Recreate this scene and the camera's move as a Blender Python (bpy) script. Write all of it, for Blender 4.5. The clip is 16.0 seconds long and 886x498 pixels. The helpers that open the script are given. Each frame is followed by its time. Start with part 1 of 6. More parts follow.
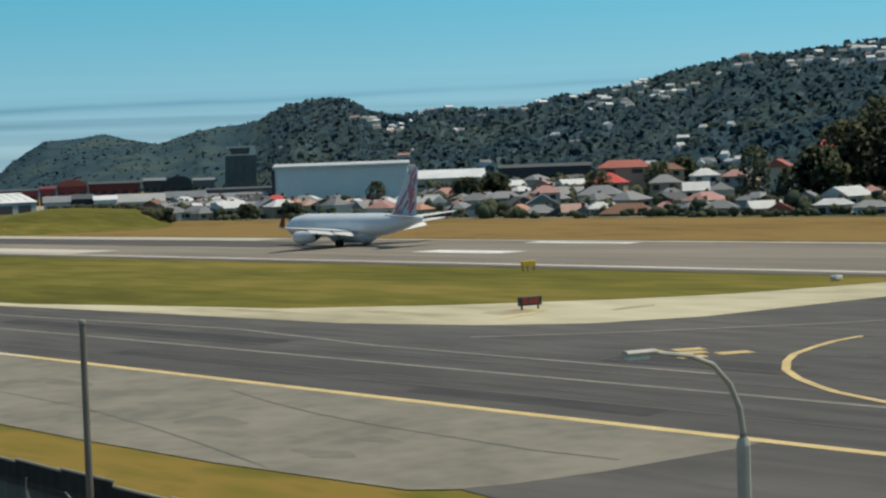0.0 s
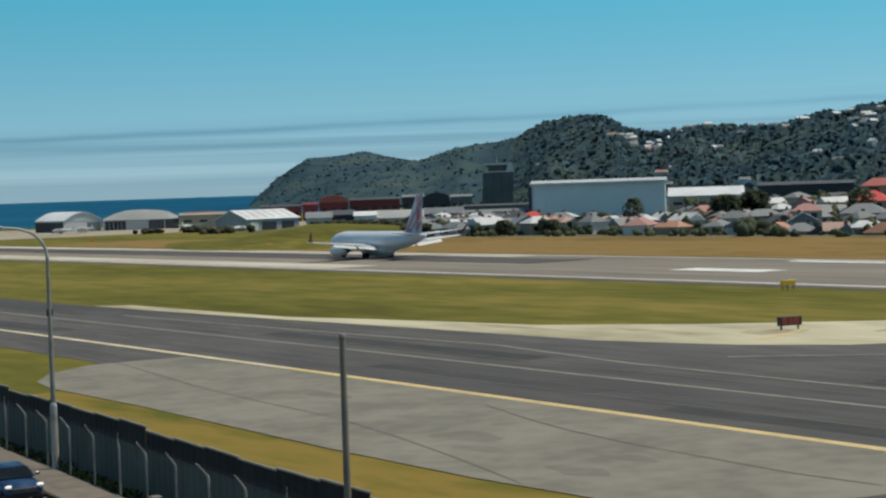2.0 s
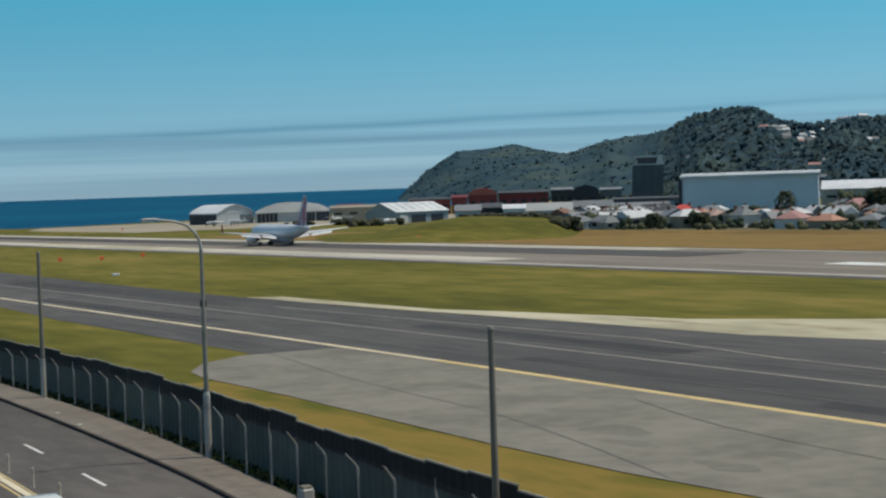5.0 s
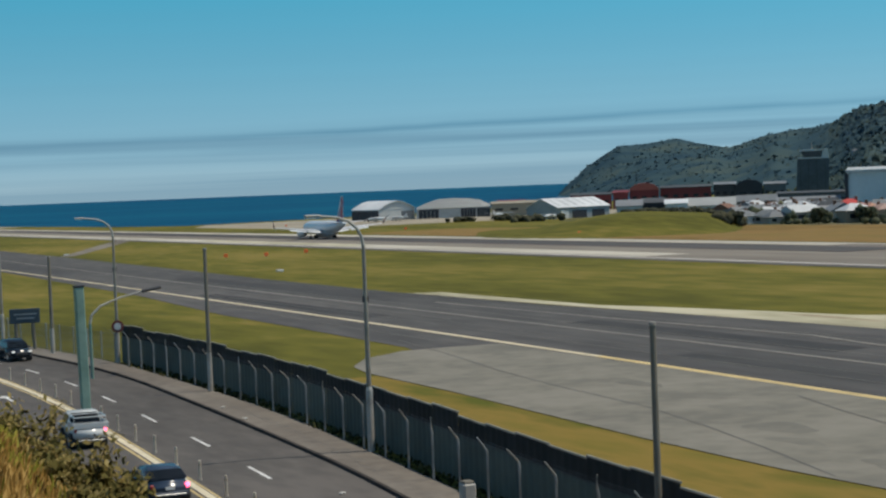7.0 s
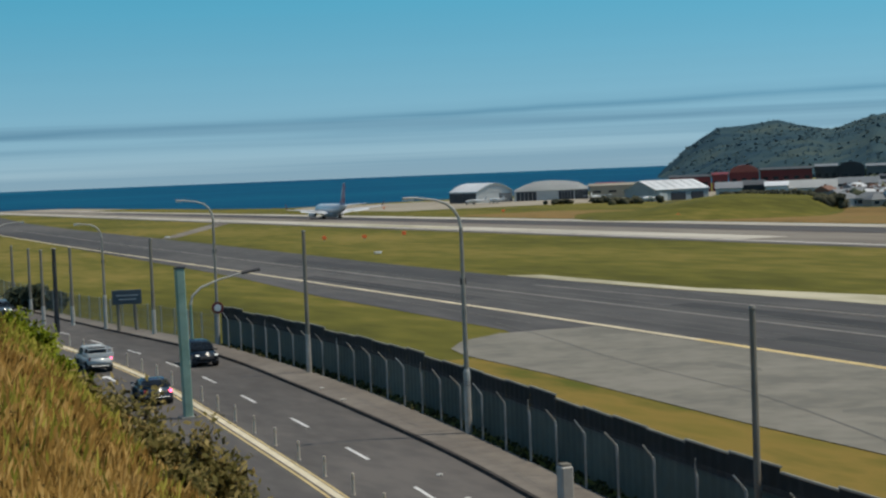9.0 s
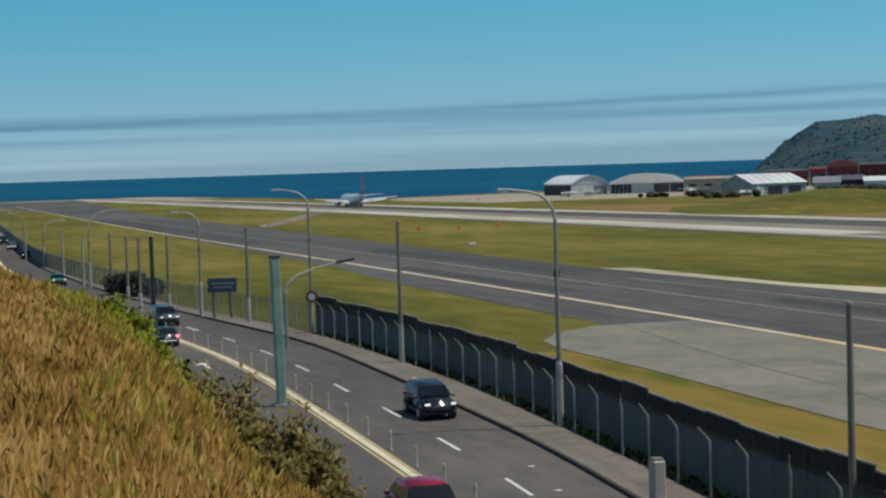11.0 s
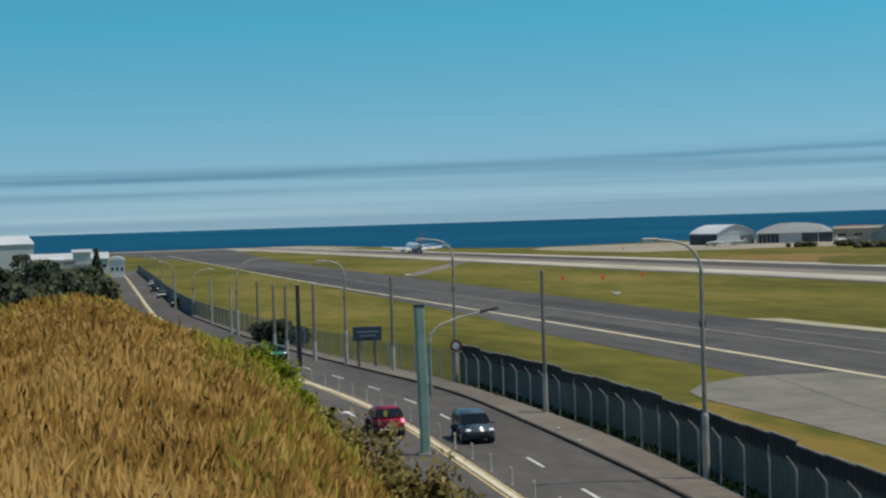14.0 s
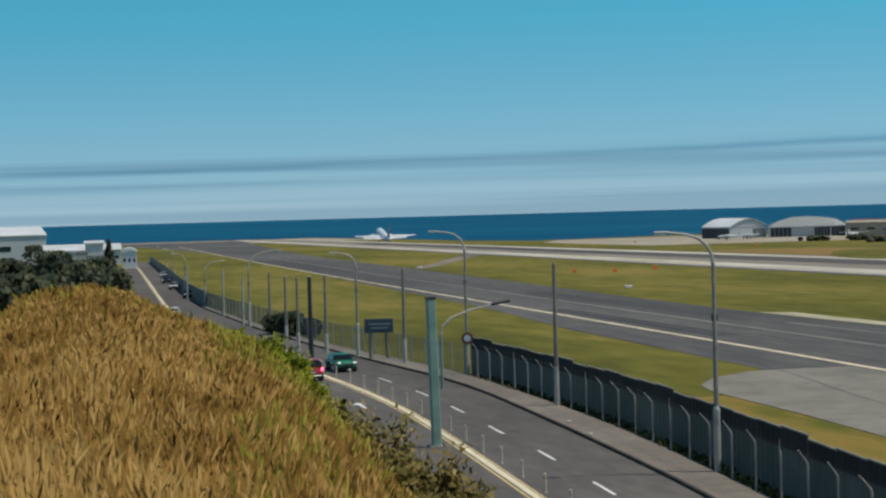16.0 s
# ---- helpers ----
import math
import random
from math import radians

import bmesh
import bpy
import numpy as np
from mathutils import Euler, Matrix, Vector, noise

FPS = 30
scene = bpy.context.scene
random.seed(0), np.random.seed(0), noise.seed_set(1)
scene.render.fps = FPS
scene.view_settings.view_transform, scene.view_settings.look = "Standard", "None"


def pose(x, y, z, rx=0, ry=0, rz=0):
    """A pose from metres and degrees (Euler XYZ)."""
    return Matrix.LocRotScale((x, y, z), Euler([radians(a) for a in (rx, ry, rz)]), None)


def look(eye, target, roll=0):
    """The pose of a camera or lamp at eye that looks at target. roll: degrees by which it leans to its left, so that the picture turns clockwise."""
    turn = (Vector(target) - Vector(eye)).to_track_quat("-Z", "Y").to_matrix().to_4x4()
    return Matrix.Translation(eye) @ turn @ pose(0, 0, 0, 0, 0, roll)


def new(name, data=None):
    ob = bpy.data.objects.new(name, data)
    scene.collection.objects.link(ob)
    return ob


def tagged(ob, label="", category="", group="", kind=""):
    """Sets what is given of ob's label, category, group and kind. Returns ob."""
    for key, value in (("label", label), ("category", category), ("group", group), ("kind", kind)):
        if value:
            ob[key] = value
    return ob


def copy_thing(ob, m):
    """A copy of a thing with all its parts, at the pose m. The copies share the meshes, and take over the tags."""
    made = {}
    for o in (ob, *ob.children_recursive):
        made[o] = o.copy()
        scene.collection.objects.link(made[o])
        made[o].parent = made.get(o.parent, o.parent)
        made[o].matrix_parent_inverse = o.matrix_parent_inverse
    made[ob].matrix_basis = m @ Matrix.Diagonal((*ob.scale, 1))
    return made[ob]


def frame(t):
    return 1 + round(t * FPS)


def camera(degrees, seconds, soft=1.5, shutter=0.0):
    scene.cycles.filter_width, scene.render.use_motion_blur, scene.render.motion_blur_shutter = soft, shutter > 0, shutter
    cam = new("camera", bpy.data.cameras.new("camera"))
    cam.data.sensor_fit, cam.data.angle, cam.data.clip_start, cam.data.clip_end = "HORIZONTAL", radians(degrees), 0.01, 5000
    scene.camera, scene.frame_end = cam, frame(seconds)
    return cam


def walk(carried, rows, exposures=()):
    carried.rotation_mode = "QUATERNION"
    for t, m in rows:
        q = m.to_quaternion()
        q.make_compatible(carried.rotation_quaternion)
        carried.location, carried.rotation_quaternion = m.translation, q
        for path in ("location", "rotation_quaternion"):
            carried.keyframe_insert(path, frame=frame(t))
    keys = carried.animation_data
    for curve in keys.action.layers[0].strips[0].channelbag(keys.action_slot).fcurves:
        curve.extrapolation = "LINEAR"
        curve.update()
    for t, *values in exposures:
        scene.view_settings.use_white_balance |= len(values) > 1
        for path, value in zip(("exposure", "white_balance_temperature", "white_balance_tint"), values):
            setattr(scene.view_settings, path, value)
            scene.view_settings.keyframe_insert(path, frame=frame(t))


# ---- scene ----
cam = camera(28.71, 16.0, 2.4)
EYE = Vector((0.0, 0.0, 12.2))
# seconds, heading, tilt, lean in degrees
HEADINGS = [
    (0, 43.030, -2.961, -2.002), (0.5, 40.353, -2.969, -1.966), (1, 37.720, -2.752, -2.009), (1.5, 35.410, -2.702, -2.037),
    (2, 34.583, -2.116, -1.880), (2.5, 33.171, -2.339, -1.950), (3, 31.414, -1.869, -1.941), (3.2, 31.009, -1.664, -2.061),
    (5.3, 29.106, -2.232, -1.949), (5.5, 28.505, -2.053, -2.144), (6, 26.908, -1.759, -2.371), (6.5, 25.213, -1.774, -2.236),
    (7, 24.329, -2.145, -2.231), (7.5, 23.441, -2.205, -2.350), (8, 22.626, -2.577, -2.528), (8.5, 21.990, -3.007, -2.597),
    (9, 21.077, -2.602, -2.290), (9.5, 20.013, -2.750, -2.191), (9.7, 19.602, -2.941, -2.282), (11.8, 16.519, -2.440, -1.967),
    (12, 15.989, -2.243, -2.240), (12.5, 14.943, -1.984, -2.248), (13, 14.340, -1.814, -2.117), (13.5, 13.636, -1.600, -2.030),
    (14, 13.244, -1.000, -1.785), (14.5, 12.430, -1.003, -1.803), (15, 12.399, -0.696, -1.967), (15.5, 13.297, -0.673, -1.906),
    (16, 12.843, -1.238, -1.565),
]


def facing(heading, tilt, lean):
    a, b = radians(heading), radians(tilt)
    way = Vector((math.sin(a) * math.cos(b), math.cos(a) * math.cos(b), math.sin(b)))
    return look(EYE, EYE + way, lean)


walk(cam, [(t, facing(h, p, r)) for t, h, p, r in HEADINGS],
     [(0.0, 0.10, 6950, 8), (1.5, 0.06, 6850, 8), (3.0, 0.0, 6650, 9), (5.5, -0.06, 6550, 10), (9.0, -0.06, 6520, 10), (12.5, -0.05, 6500, 10), (16.0, 0.0, 6500, 10)])

# ---- sky and sun ----
SUN_WAY = Vector((0.92, -0.38, 2.1)).normalized()
world = bpy.data.worlds.new("sky")
scene.world = world
world.use_nodes = True
wn, wl = world.node_tree.nodes, world.node_tree.links
sky = wn.new("ShaderNodeTexSky")
sky.sky_type, sky.sun_disc = "NISHITA", False
sky.sun_elevation = math.asin(SUN_WAY.z)
sky.sun_rotation = math.atan2(SUN_WAY.x, SUN_WAY.y)
sky.air_density, sky.dust_density, sky.ozone_density = 1.0, 0.3, 3.0
tc = wn.new("ShaderNodeTexCoord")
sep = wn.new("ShaderNodeSeparateXYZ")
wl.new(tc.outputs["Generated"], sep.inputs[0])
lift = wn.new("ShaderNodeMath")
lift.operation, lift.inputs[1].default_value, lift.inputs[2].default_value = "MULTIPLY_ADD", 1.9, 0.10
wl.new(sep.outputs[2], lift.inputs[0])
comb = wn.new("ShaderNodeCombineXYZ")
wl.new(sep.outputs[0], comb.inputs[0])
wl.new(sep.outputs[1], comb.inputs[1])
wl.new(lift.outputs[0], comb.inputs[2])
unit = wn.new("ShaderNodeVectorMath")
unit.operation = "NORMALIZE"
wl.new(comb.outputs[0], unit.inputs[0])
wl.new(unit.outputs[0], sky.inputs[0])
# long thin streaks of cloud low over the sea
streak = wn.new("ShaderNodeMapping")
streak.inputs["Scale"].default_value = (1.3, 1.3, 150.0)
streak.inputs["Location"].default_value = (0.0, 0.0, 0.55)
wl.new(tc.outputs["Generated"], streak.inputs[0])
cn = wn.new("ShaderNodeTexNoise")
cn.inputs["Scale"].default_value, cn.inputs["Detail"].default_value, cn.inputs["Roughness"].default_value = 1.0, 5.0, 0.45
wl.new(streak.outputs[0], cn.inputs["Vector"])
cr = wn.new("ShaderNodeValToRGB")
cr.color_ramp.elements[0].position, cr.color_ramp.elements[1].position = 0.44, 0.62
wl.new(cn.outputs[0], cr.inputs[0])
low = wn.new("ShaderNodeMapRange")
low.inputs["From Min"].default_value, low.inputs["From Max"].default_value = 0.030, 0.040
low.inputs["To Min"].default_value, low.inputs["To Max"].default_value = 0.5, 0.03
wl.new(sep.outputs[2], low.inputs[0])
mul = wn.new("ShaderNodeMath")
mul.operation = "MULTIPLY"
wl.new(cr.outputs[0], mul.inputs[0])
wl.new(low.outputs[0], mul.inputs[1])
mixc = wn.new("ShaderNodeMix")
mixc.data_type = "RGBA"
mixc.inputs["B"].default_value = (0.66, 1.40, 2.00, 1)
wl.new(mul.outputs[0], mixc.inputs["Factor"])
tint = wn.new("ShaderNodeMix")
tint.data_type, tint.blend_type = "RGBA", "MULTIPLY"
tint.inputs["Factor"].default_value = 1.0
shade = wn.new("ShaderNodeValToRGB")
while len(shade.color_ramp.elements) < 4:
    shade.color_ramp.elements.new(0.5)
for e, (pos, c) in zip(shade.color_ramp.elements, ((0.0, (0.50, 0.50, 0.475)), (0.055, (0.40, 0.62, 0.545)), (0.115, (0.235, 0.72, 0.625)), (0.4, (0.38, 0.50, 0.48)))):
    e.position = pos
for e, (pos, c) in zip(shade.color_ramp.elements, ((0.0, (0.50, 0.50, 0.475)), (0.055, (0.40, 0.62, 0.545)), (0.115, (0.235, 0.72, 0.625)), (0.4, (0.38, 0.50, 0.48)))):
    e.color = (*c, 1)
wl.new(sep.outputs[2], shade.inputs[0])
wl.new(shade.outputs[0], tint.inputs["B"])
wl.new(sky.outputs[0], tint.inputs["A"])
wl.new(tint.outputs["Result"], mixc.inputs["A"])
# one long darker streak, climbing a little to the east
slant = wn.new("ShaderNodeMath")
slant.operation, slant.inputs[1].default_value = "MULTIPLY_ADD", -0.02
wl.new(sep.outputs[0], slant.inputs[0])
wl.new(sep.outputs[2], slant.inputs[2])
ripple = wn.new("ShaderNodeTexNoise")
ripple.inputs["Scale"].default_value, ripple.inputs["Detail"].default_value = 7.0, 4.0
wl.new(tc.outputs["Generated"], ripple.inputs["Vector"])
drift = wn.new("ShaderNodeMath")
drift.operation, drift.inputs[1].default_value = "MULTIPLY_ADD", 0.006
wl.new(ripple.outputs[0], drift.inputs[0])
wl.new(slant.outputs[0], drift.inputs[2])
level = wn.new("ShaderNodeMapRange")
level.inputs["From Min"].default_value, level.inputs["From Max"].default_value = 0.003, 0.063
wl.new(drift.outputs[0], level.inputs[0])
bandr = wn.new("ShaderNodeValToRGB")
while len(bandr.color_ramp.elements) < 8:
    bandr.color_ramp.elements.new(0.5)
STREAKS = ((0.0, 0.0), (0.24, 0.10), (0.29, 0.45), (0.33, 0.12), (0.385, 0.15), (0.43, 1.0), (0.475, 0.25), (0.56, 0.0))
for e, (pos, v) in zip(bandr.color_ramp.elements, STREAKS):
    e.position = pos
for e, (pos, v) in zip(bandr.color_ramp.elements, STREAKS):
    e.color = (v, v, v, 1)
wl.new(level.outputs[0], bandr.inputs[0])
patchy = wn.new("ShaderNodeTexNoise")
patchy.inputs["Scale"].default_value, patchy.inputs["Detail"].default_value = 3.2, 3.0
wl.new(tc.outputs["Generated"], patchy.inputs["Vector"])
broken = wn.new("ShaderNodeMapRange")
broken.inputs["From Min"].default_value, broken.inputs["From Max"].default_value = 0.30, 0.55
wl.new(patchy.outputs[0], broken.inputs[0])
dim = wn.new("ShaderNodeMath")
dim.operation = "MULTIPLY"
wl.new(bandr.outputs[0], dim.inputs[0])
wl.new(broken.outputs[0], dim.inputs[1])
streaked = wn.new("ShaderNodeMix")
streaked.data_type, streaked.blend_type = "RGBA", "MULTIPLY"
streaked.inputs["B"].default_value = (0.62, 0.72, 0.78, 1)
wl.new(dim.outputs[0], streaked.inputs["Factor"])
wl.new(mixc.outputs["Result"], streaked.inputs["A"])
bg = wn["Background"]
bg.inputs["Strength"].default_value = 0.20
wl.new(streaked.outputs["Result"], bg.inputs[0])
sun = new("sun", bpy.data.lights.new("sun", "SUN"))
sun.data.energy, sun.data.angle, sun.data.color = 3.25, radians(0.5), (1.0, 0.915, 0.765)
sun.matrix_world = look(SUN_WAY * 100, (0, 0, 0))
scene.view_settings.exposure = 0.0

# ---- materials ----
def material(name, colours, grain=1.0, broad=0.05, rough=0.8, bump=0.0, metal=0.0, spread=0.0, island=False, stretch=(1, 1, 1), spec=0.5):
    """colours: two or three base colours; grain and broad: noise scales per metre; spread: shift from piece to piece."""
    m = bpy.data.materials.new(name)
    m.use_nodes = True
    n, l = m.node_tree.nodes, m.node_tree.links
    b = n["Principled BSDF"]
    b.inputs["Roughness"].default_value, b.inputs["Metallic"].default_value = rough, metal
    b.inputs["Specular IOR Level"].default_value = spec
    co = n.new("ShaderNodeTexCoord")
    mp = n.new("ShaderNodeMapping")
    mp.inputs["Scale"].default_value = stretch
    l.new(co.outputs["Object"], mp.inputs[0])
    fine, wide = n.new("ShaderNodeTexNoise"), n.new("ShaderNodeTexNoise")
    for t, s in ((fine, grain), (wide, broad)):
        t.inputs["Scale"].default_value, t.inputs["Detail"].default_value = s, 6
        l.new(mp.outputs[0], t.inputs["Vector"])
    mix = n.new("ShaderNodeMath")
    mix.operation = "MULTIPLY_ADD"
    mix.inputs[1].default_value = 0.4
    half = n.new("ShaderNodeMath")
    half.operation, half.inputs[1].default_value = "MULTIPLY", 0.6
    l.new(wide.outputs[0], half.inputs[0])
    l.new(fine.outputs[0], mix.inputs[0])
    l.new(half.outputs[0], mix.inputs[2])
    value = mix.outputs[0]
    if spread:
        if island:
            info = n.new("ShaderNodeNewGeometry").outputs["Random Per Island"]
        else:
            info = n.new("ShaderNodeObjectInfo").outputs["Random"]
        sh = n.new("ShaderNodeMath")
        sh.operation, sh.inputs[1].default_value, sh.inputs[2].default_value = "MULTIPLY_ADD", spread, -spread / 2
        l.new(info, sh.inputs[0])
        ad = n.new("ShaderNodeMath")
        l.new(sh.outputs[0], ad.inputs[0])
        l.new(value, ad.inputs[1])
        value = ad.outputs[0]
    ramp = n.new("ShaderNodeValToRGB")
    els = ramp.color_ramp.elements
    for i, c in enumerate(colours):
        e = els[i] if i < 2 else els.new(0.5)
        e.color = (*c, 1)
    for e, p in zip(els, [0.385 + 0.23 * i / (len(colours) - 1) for i in range(len(colours))]):
        e.position = p
    for e, c in zip(els, colours):
        e.color = (*c, 1)
    l.new(value, ramp.inputs[0])
    l.new(ramp.outputs[0], b.inputs["Base Color"])
    if bump:
        bp = n.new("ShaderNodeBump")
        bp.inputs["Strength"].default_value, bp.inputs["Distance"].default_value = 0.6, bump
        l.new(fine.outputs[0], bp.inputs["Height"])
        l.new(bp.outputs[0], b.inputs["Normal"])
    return m


def glow(name, colour, strength):
    m = material(name, [colour, colour])
    b = m.node_tree.nodes["Principled BSDF"]
    b.inputs["Emission Color"].default_value = (*colour, 1)
    b.inputs["Emission Strength"].default_value = strength
    return m


GRASS = material("airfield_grass", [(0.085, 0.082, 0.014), (0.135, 0.124, 0.022), (0.215, 0.168, 0.042)], 0.35, 0.03, 0.95, 0.03, stretch=(1, 0.3, 1), spec=0.1)
DRY = material("dry_grass", [(0.15, 0.10, 0.032), (0.245, 0.155, 0.055), (0.205, 0.145, 0.048)], 0.3, 0.03, 0.95, 0.03, stretch=(1, 0.3, 1), spec=0.1)
VERGE = material("verge_grass", [(0.10, 0.105, 0.016), (0.23, 0.16, 0.038), (0.16, 0.135, 0.025)], 0.5, 0.09, 0.95, 0.03, stretch=(1, 0.3, 1), spec=0.1)
ASPHALT = material("taxiway_asphalt", [(0.066, 0.062, 0.060), (0.092, 0.086, 0.082), (0.125, 0.116, 0.108)], 0.6, 0.035, 0.85, 0.004, stretch=(1, 0.2, 1), spec=0.2)
RUNWAY = material("runway_asphalt", [(0.145, 0.126, 0.105), (0.205, 0.178, 0.148), (0.26, 0.23, 0.19)], 0.25, 0.02, 0.9, 0.004, stretch=(1, 0.12, 1), spec=0.2)
RUBBER = material("rubber_streaks", [(0.07, 0.065, 0.062), (0.11, 0.10, 0.095)], 0.3, 0.04, 0.85, stretch=(1, 0.06, 1), spec=0.2)
CONCRETE = material("apron_concrete", [(0.165, 0.155, 0.13), (0.21, 0.195, 0.16), (0.24, 0.222, 0.185)], 0.8, 0.14, 0.9, 0.004, spec=0.2)
PALE = material("pale_shoulder", [(0.33, 0.30, 0.20), (0.47, 0.43, 0.30), (0.56, 0.51, 0.37)], 0.3, 0.05, 0.9, 0.004, stretch=(1, 0.4, 1), spec=0.2)
ROAD = material("road_asphalt", [(0.084, 0.076, 0.070), (0.108, 0.098, 0.090), (0.140, 0.126, 0.114)], 1.2, 0.08, 0.85, 0.004, stretch=(1, 0.3, 1), spec=0.2)
RUNPALE = material("pale_runway_strip", [(0.34, 0.31, 0.25), (0.47, 0.43, 0.355), (0.60, 0.555, 0.465)], 0.2, 0.02, 0.9, stretch=(1, 0.08, 1), spec=0.2)
FARPOLE = material("bleached_pole", [(0.32, 0.30, 0.25), (0.48, 0.45, 0.38)], 4.0, 0.5, 0.9, stretch=(1, 1, 0.2))
PATH = material("footpath_asphalt", [(0.155, 0.135, 0.115), (0.22, 0.195, 0.165)], 1.5, 0.12, 0.9, 0.004, spec=0.2)
KERB = material("kerb_stone", [(0.035, 0.030, 0.027), (0.065, 0.056, 0.050)], 2.0, 0.3, 0.9, spec=0.2)
WHITE = material("white_marking", [(0.55, 0.54, 0.50), (0.78, 0.77, 0.74)], 1.5, 0.2, 0.7)
FADED = material("faded_line", [(0.17, 0.158, 0.138), (0.27, 0.245, 0.205)], 1.0, 0.12, 0.8)
YELLOW = material("yellow_marking", [(0.50, 0.375, 0.165), (0.70, 0.535, 0.245)], 1.0, 0.1, 0.75)
PATCH = material("asphalt_patch", [(0.050, 0.048, 0.047), (0.075, 0.071, 0.068)], 0.8, 0.1, 0.85, stretch=(1, 0.3, 1), spec=0.2)
STAIN = material("brown_stain", [(0.30, 0.24, 0.15), (0.42, 0.36, 0.24)], 0.5, 0.1, 0.9)
CREAM = material("median_line", [(0.60, 0.52, 0.36), (0.76, 0.68, 0.50)], 1.0, 0.2, 0.75)
WORN = material("worn_white_line", [(0.36, 0.33, 0.29), (0.56, 0.53, 0.48)], 0.6, 0.06, 0.8, stretch=(1, 0.2, 1))
TAR = material("tar_seam", [(0.105, 0.098, 0.085), (0.145, 0.135, 0.115)], 1.0, 0.2, 0.8)
STEEL = material("weathered_steel", [(0.22, 0.20, 0.17), (0.34, 0.315, 0.275)], 3.0, 0.5, 0.65, metal=0.1)
PALESTEEL = material("pale_pole_base", [(0.36, 0.345, 0.31), (0.52, 0.50, 0.455)], 3.0, 0.6, 0.7)
WOODPOLE = material("weathered_pole", [(0.17, 0.15, 0.12), (0.28, 0.25, 0.205)], 4.0, 0.5, 0.9, stretch=(1, 1, 0.2))
DARK = material("dark_metal", [(0.02, 0.02, 0.022), (0.045, 0.045, 0.05)], 3.0, 0.4, 0.6)
FENCE = material("fence_sheet", [(0.062, 0.094, 0.102), (0.098, 0.136, 0.142)], 1.5, 0.2, 0.6, spread=0.2)
SCREEN = material("dark_screen_cloth", [(0.026, 0.032, 0.038), (0.046, 0.053, 0.060)], 1.5, 0.3, 0.8, spread=0.2)
COPING = material("pale_fence_coping", [(0.24, 0.235, 0.20), (0.36, 0.345, 0.29)], 2.0, 0.4, 0.8)
WEED = material("fence_weeds", [(0.030, 0.036, 0.016), (0.055, 0.058, 0.022), (0.10, 0.09, 0.035)], 1.5, 0.3, 0.9, spread=0.3, island=True, spec=0.1)
POSTM = material("fence_post", [(0.22, 0.235, 0.235), (0.34, 0.355, 0.35)], 3.0, 0.4, 0.7)
GREENP = material("green_paint", [(0.17, 0.27, 0.22), (0.27, 0.39, 0.33)], 2.0, 0.4, 0.55)
SEA = material("sea_water", [(0.002, 0.055, 0.122), (0.003, 0.072, 0.145), (0.006, 0.100, 0.165)], 0.02, 0.0035, 0.6, 0.15, stretch=(0.35, 1, 1), spec=0.04)
# far slopes: the blue of distance haze is mixed into these three base colours
HILL = material("hazed_bush_hillside", [(0.036, 0.070, 0.098), (0.052, 0.090, 0.110), (0.076, 0.112, 0.108)], 0.07, 0.011, 0.95, 0.0, spec=0.05)
HEAD = material("hazed_headland_scrub", [(0.028, 0.060, 0.084), (0.044, 0.080, 0.094), (0.074, 0.103, 0.094)], 0.03, 0.009, 0.95, 0.0, spec=0.05)
BUSH = material("hazed_tree_crowns", [(0.050, 0.098, 0.136), (0.072, 0.126, 0.152), (0.106, 0.152, 0.146)], 0.4, 0.012, 0.95, 0.0, spread=0.10, island=True, spec=0.05)
SCRUB = material("dark_scrub", [(0.030, 0.034, 0.026), (0.050, 0.052, 0.036), (0.080, 0.078, 0.048)], 0.4, 0.05, 0.95, 0.1, spread=0.25, island=True, spec=0.05)
TOWNTREE = material("town_tree_leaves", [(0.085, 0.115, 0.088), (0.135, 0.16, 0.105), (0.21, 0.215, 0.13)], 0.4, 0.03, 0.95, 0.1, spread=0.25, island=True, spec=0.05)
BARK = material("bark", [(0.05, 0.04, 0.03), (0.10, 0.08, 0.06)], 3, 0.4, 0.95)
BANK = material("bank_soil", [(0.10, 0.06, 0.016), (0.16, 0.098, 0.03), (0.21, 0.135, 0.045)], 2.0, 0.2, 0.95, 0.05, spec=0.1)
SUBURB = material("suburb_ground", [(0.05, 0.06, 0.03), (0.10, 0.10, 0.05), (0.17, 0.15, 0.10)], 0.12, 0.02, 0.95, spec=0.1)
STRAW = material("dry_stalks", [(0.185, 0.106, 0.026), (0.30, 0.178, 0.046), (0.46, 0.30, 0.104)], 2.4, 0.42, 0.85, spread=0.22, island=True, spec=0.1)
STRAWG = material("green_stalks", [(0.125, 0.12, 0.016), (0.21, 0.20, 0.028), (0.33, 0.30, 0.055)], 1.8, 0.30, 0.85, spread=0.30, island=True, spec=0.1)
SHRUB = material("shrub_leaves", [(0.17, 0.15, 0.05), (0.30, 0.25, 0.085), (0.46, 0.36, 0.145)], 1.5, 0.3, 0.85, spread=0.35, island=True, spec=0.1)
LEAFG = material("bright_leaves", [(0.15, 0.20, 0.014), (0.27, 0.33, 0.024), (0.40, 0.43, 0.05)], 1.5, 0.3, 0.85, spread=0.35, island=True, spec=0.1)
BAREGROUND = material("gravel_ground", [(0.26, 0.22, 0.16), (0.38, 0.33, 0.25)], 0.3, 0.03, 0.95)
GLASS = material("dark_glass", [(0.015, 0.02, 0.025), (0.03, 0.035, 0.045)], 1.0, 0.2, 0.12)
TYRE = material("tyre_rubber", [(0.012, 0.012, 0.012), (0.03, 0.03, 0.03)], 8.0, 1.0, 0.9)
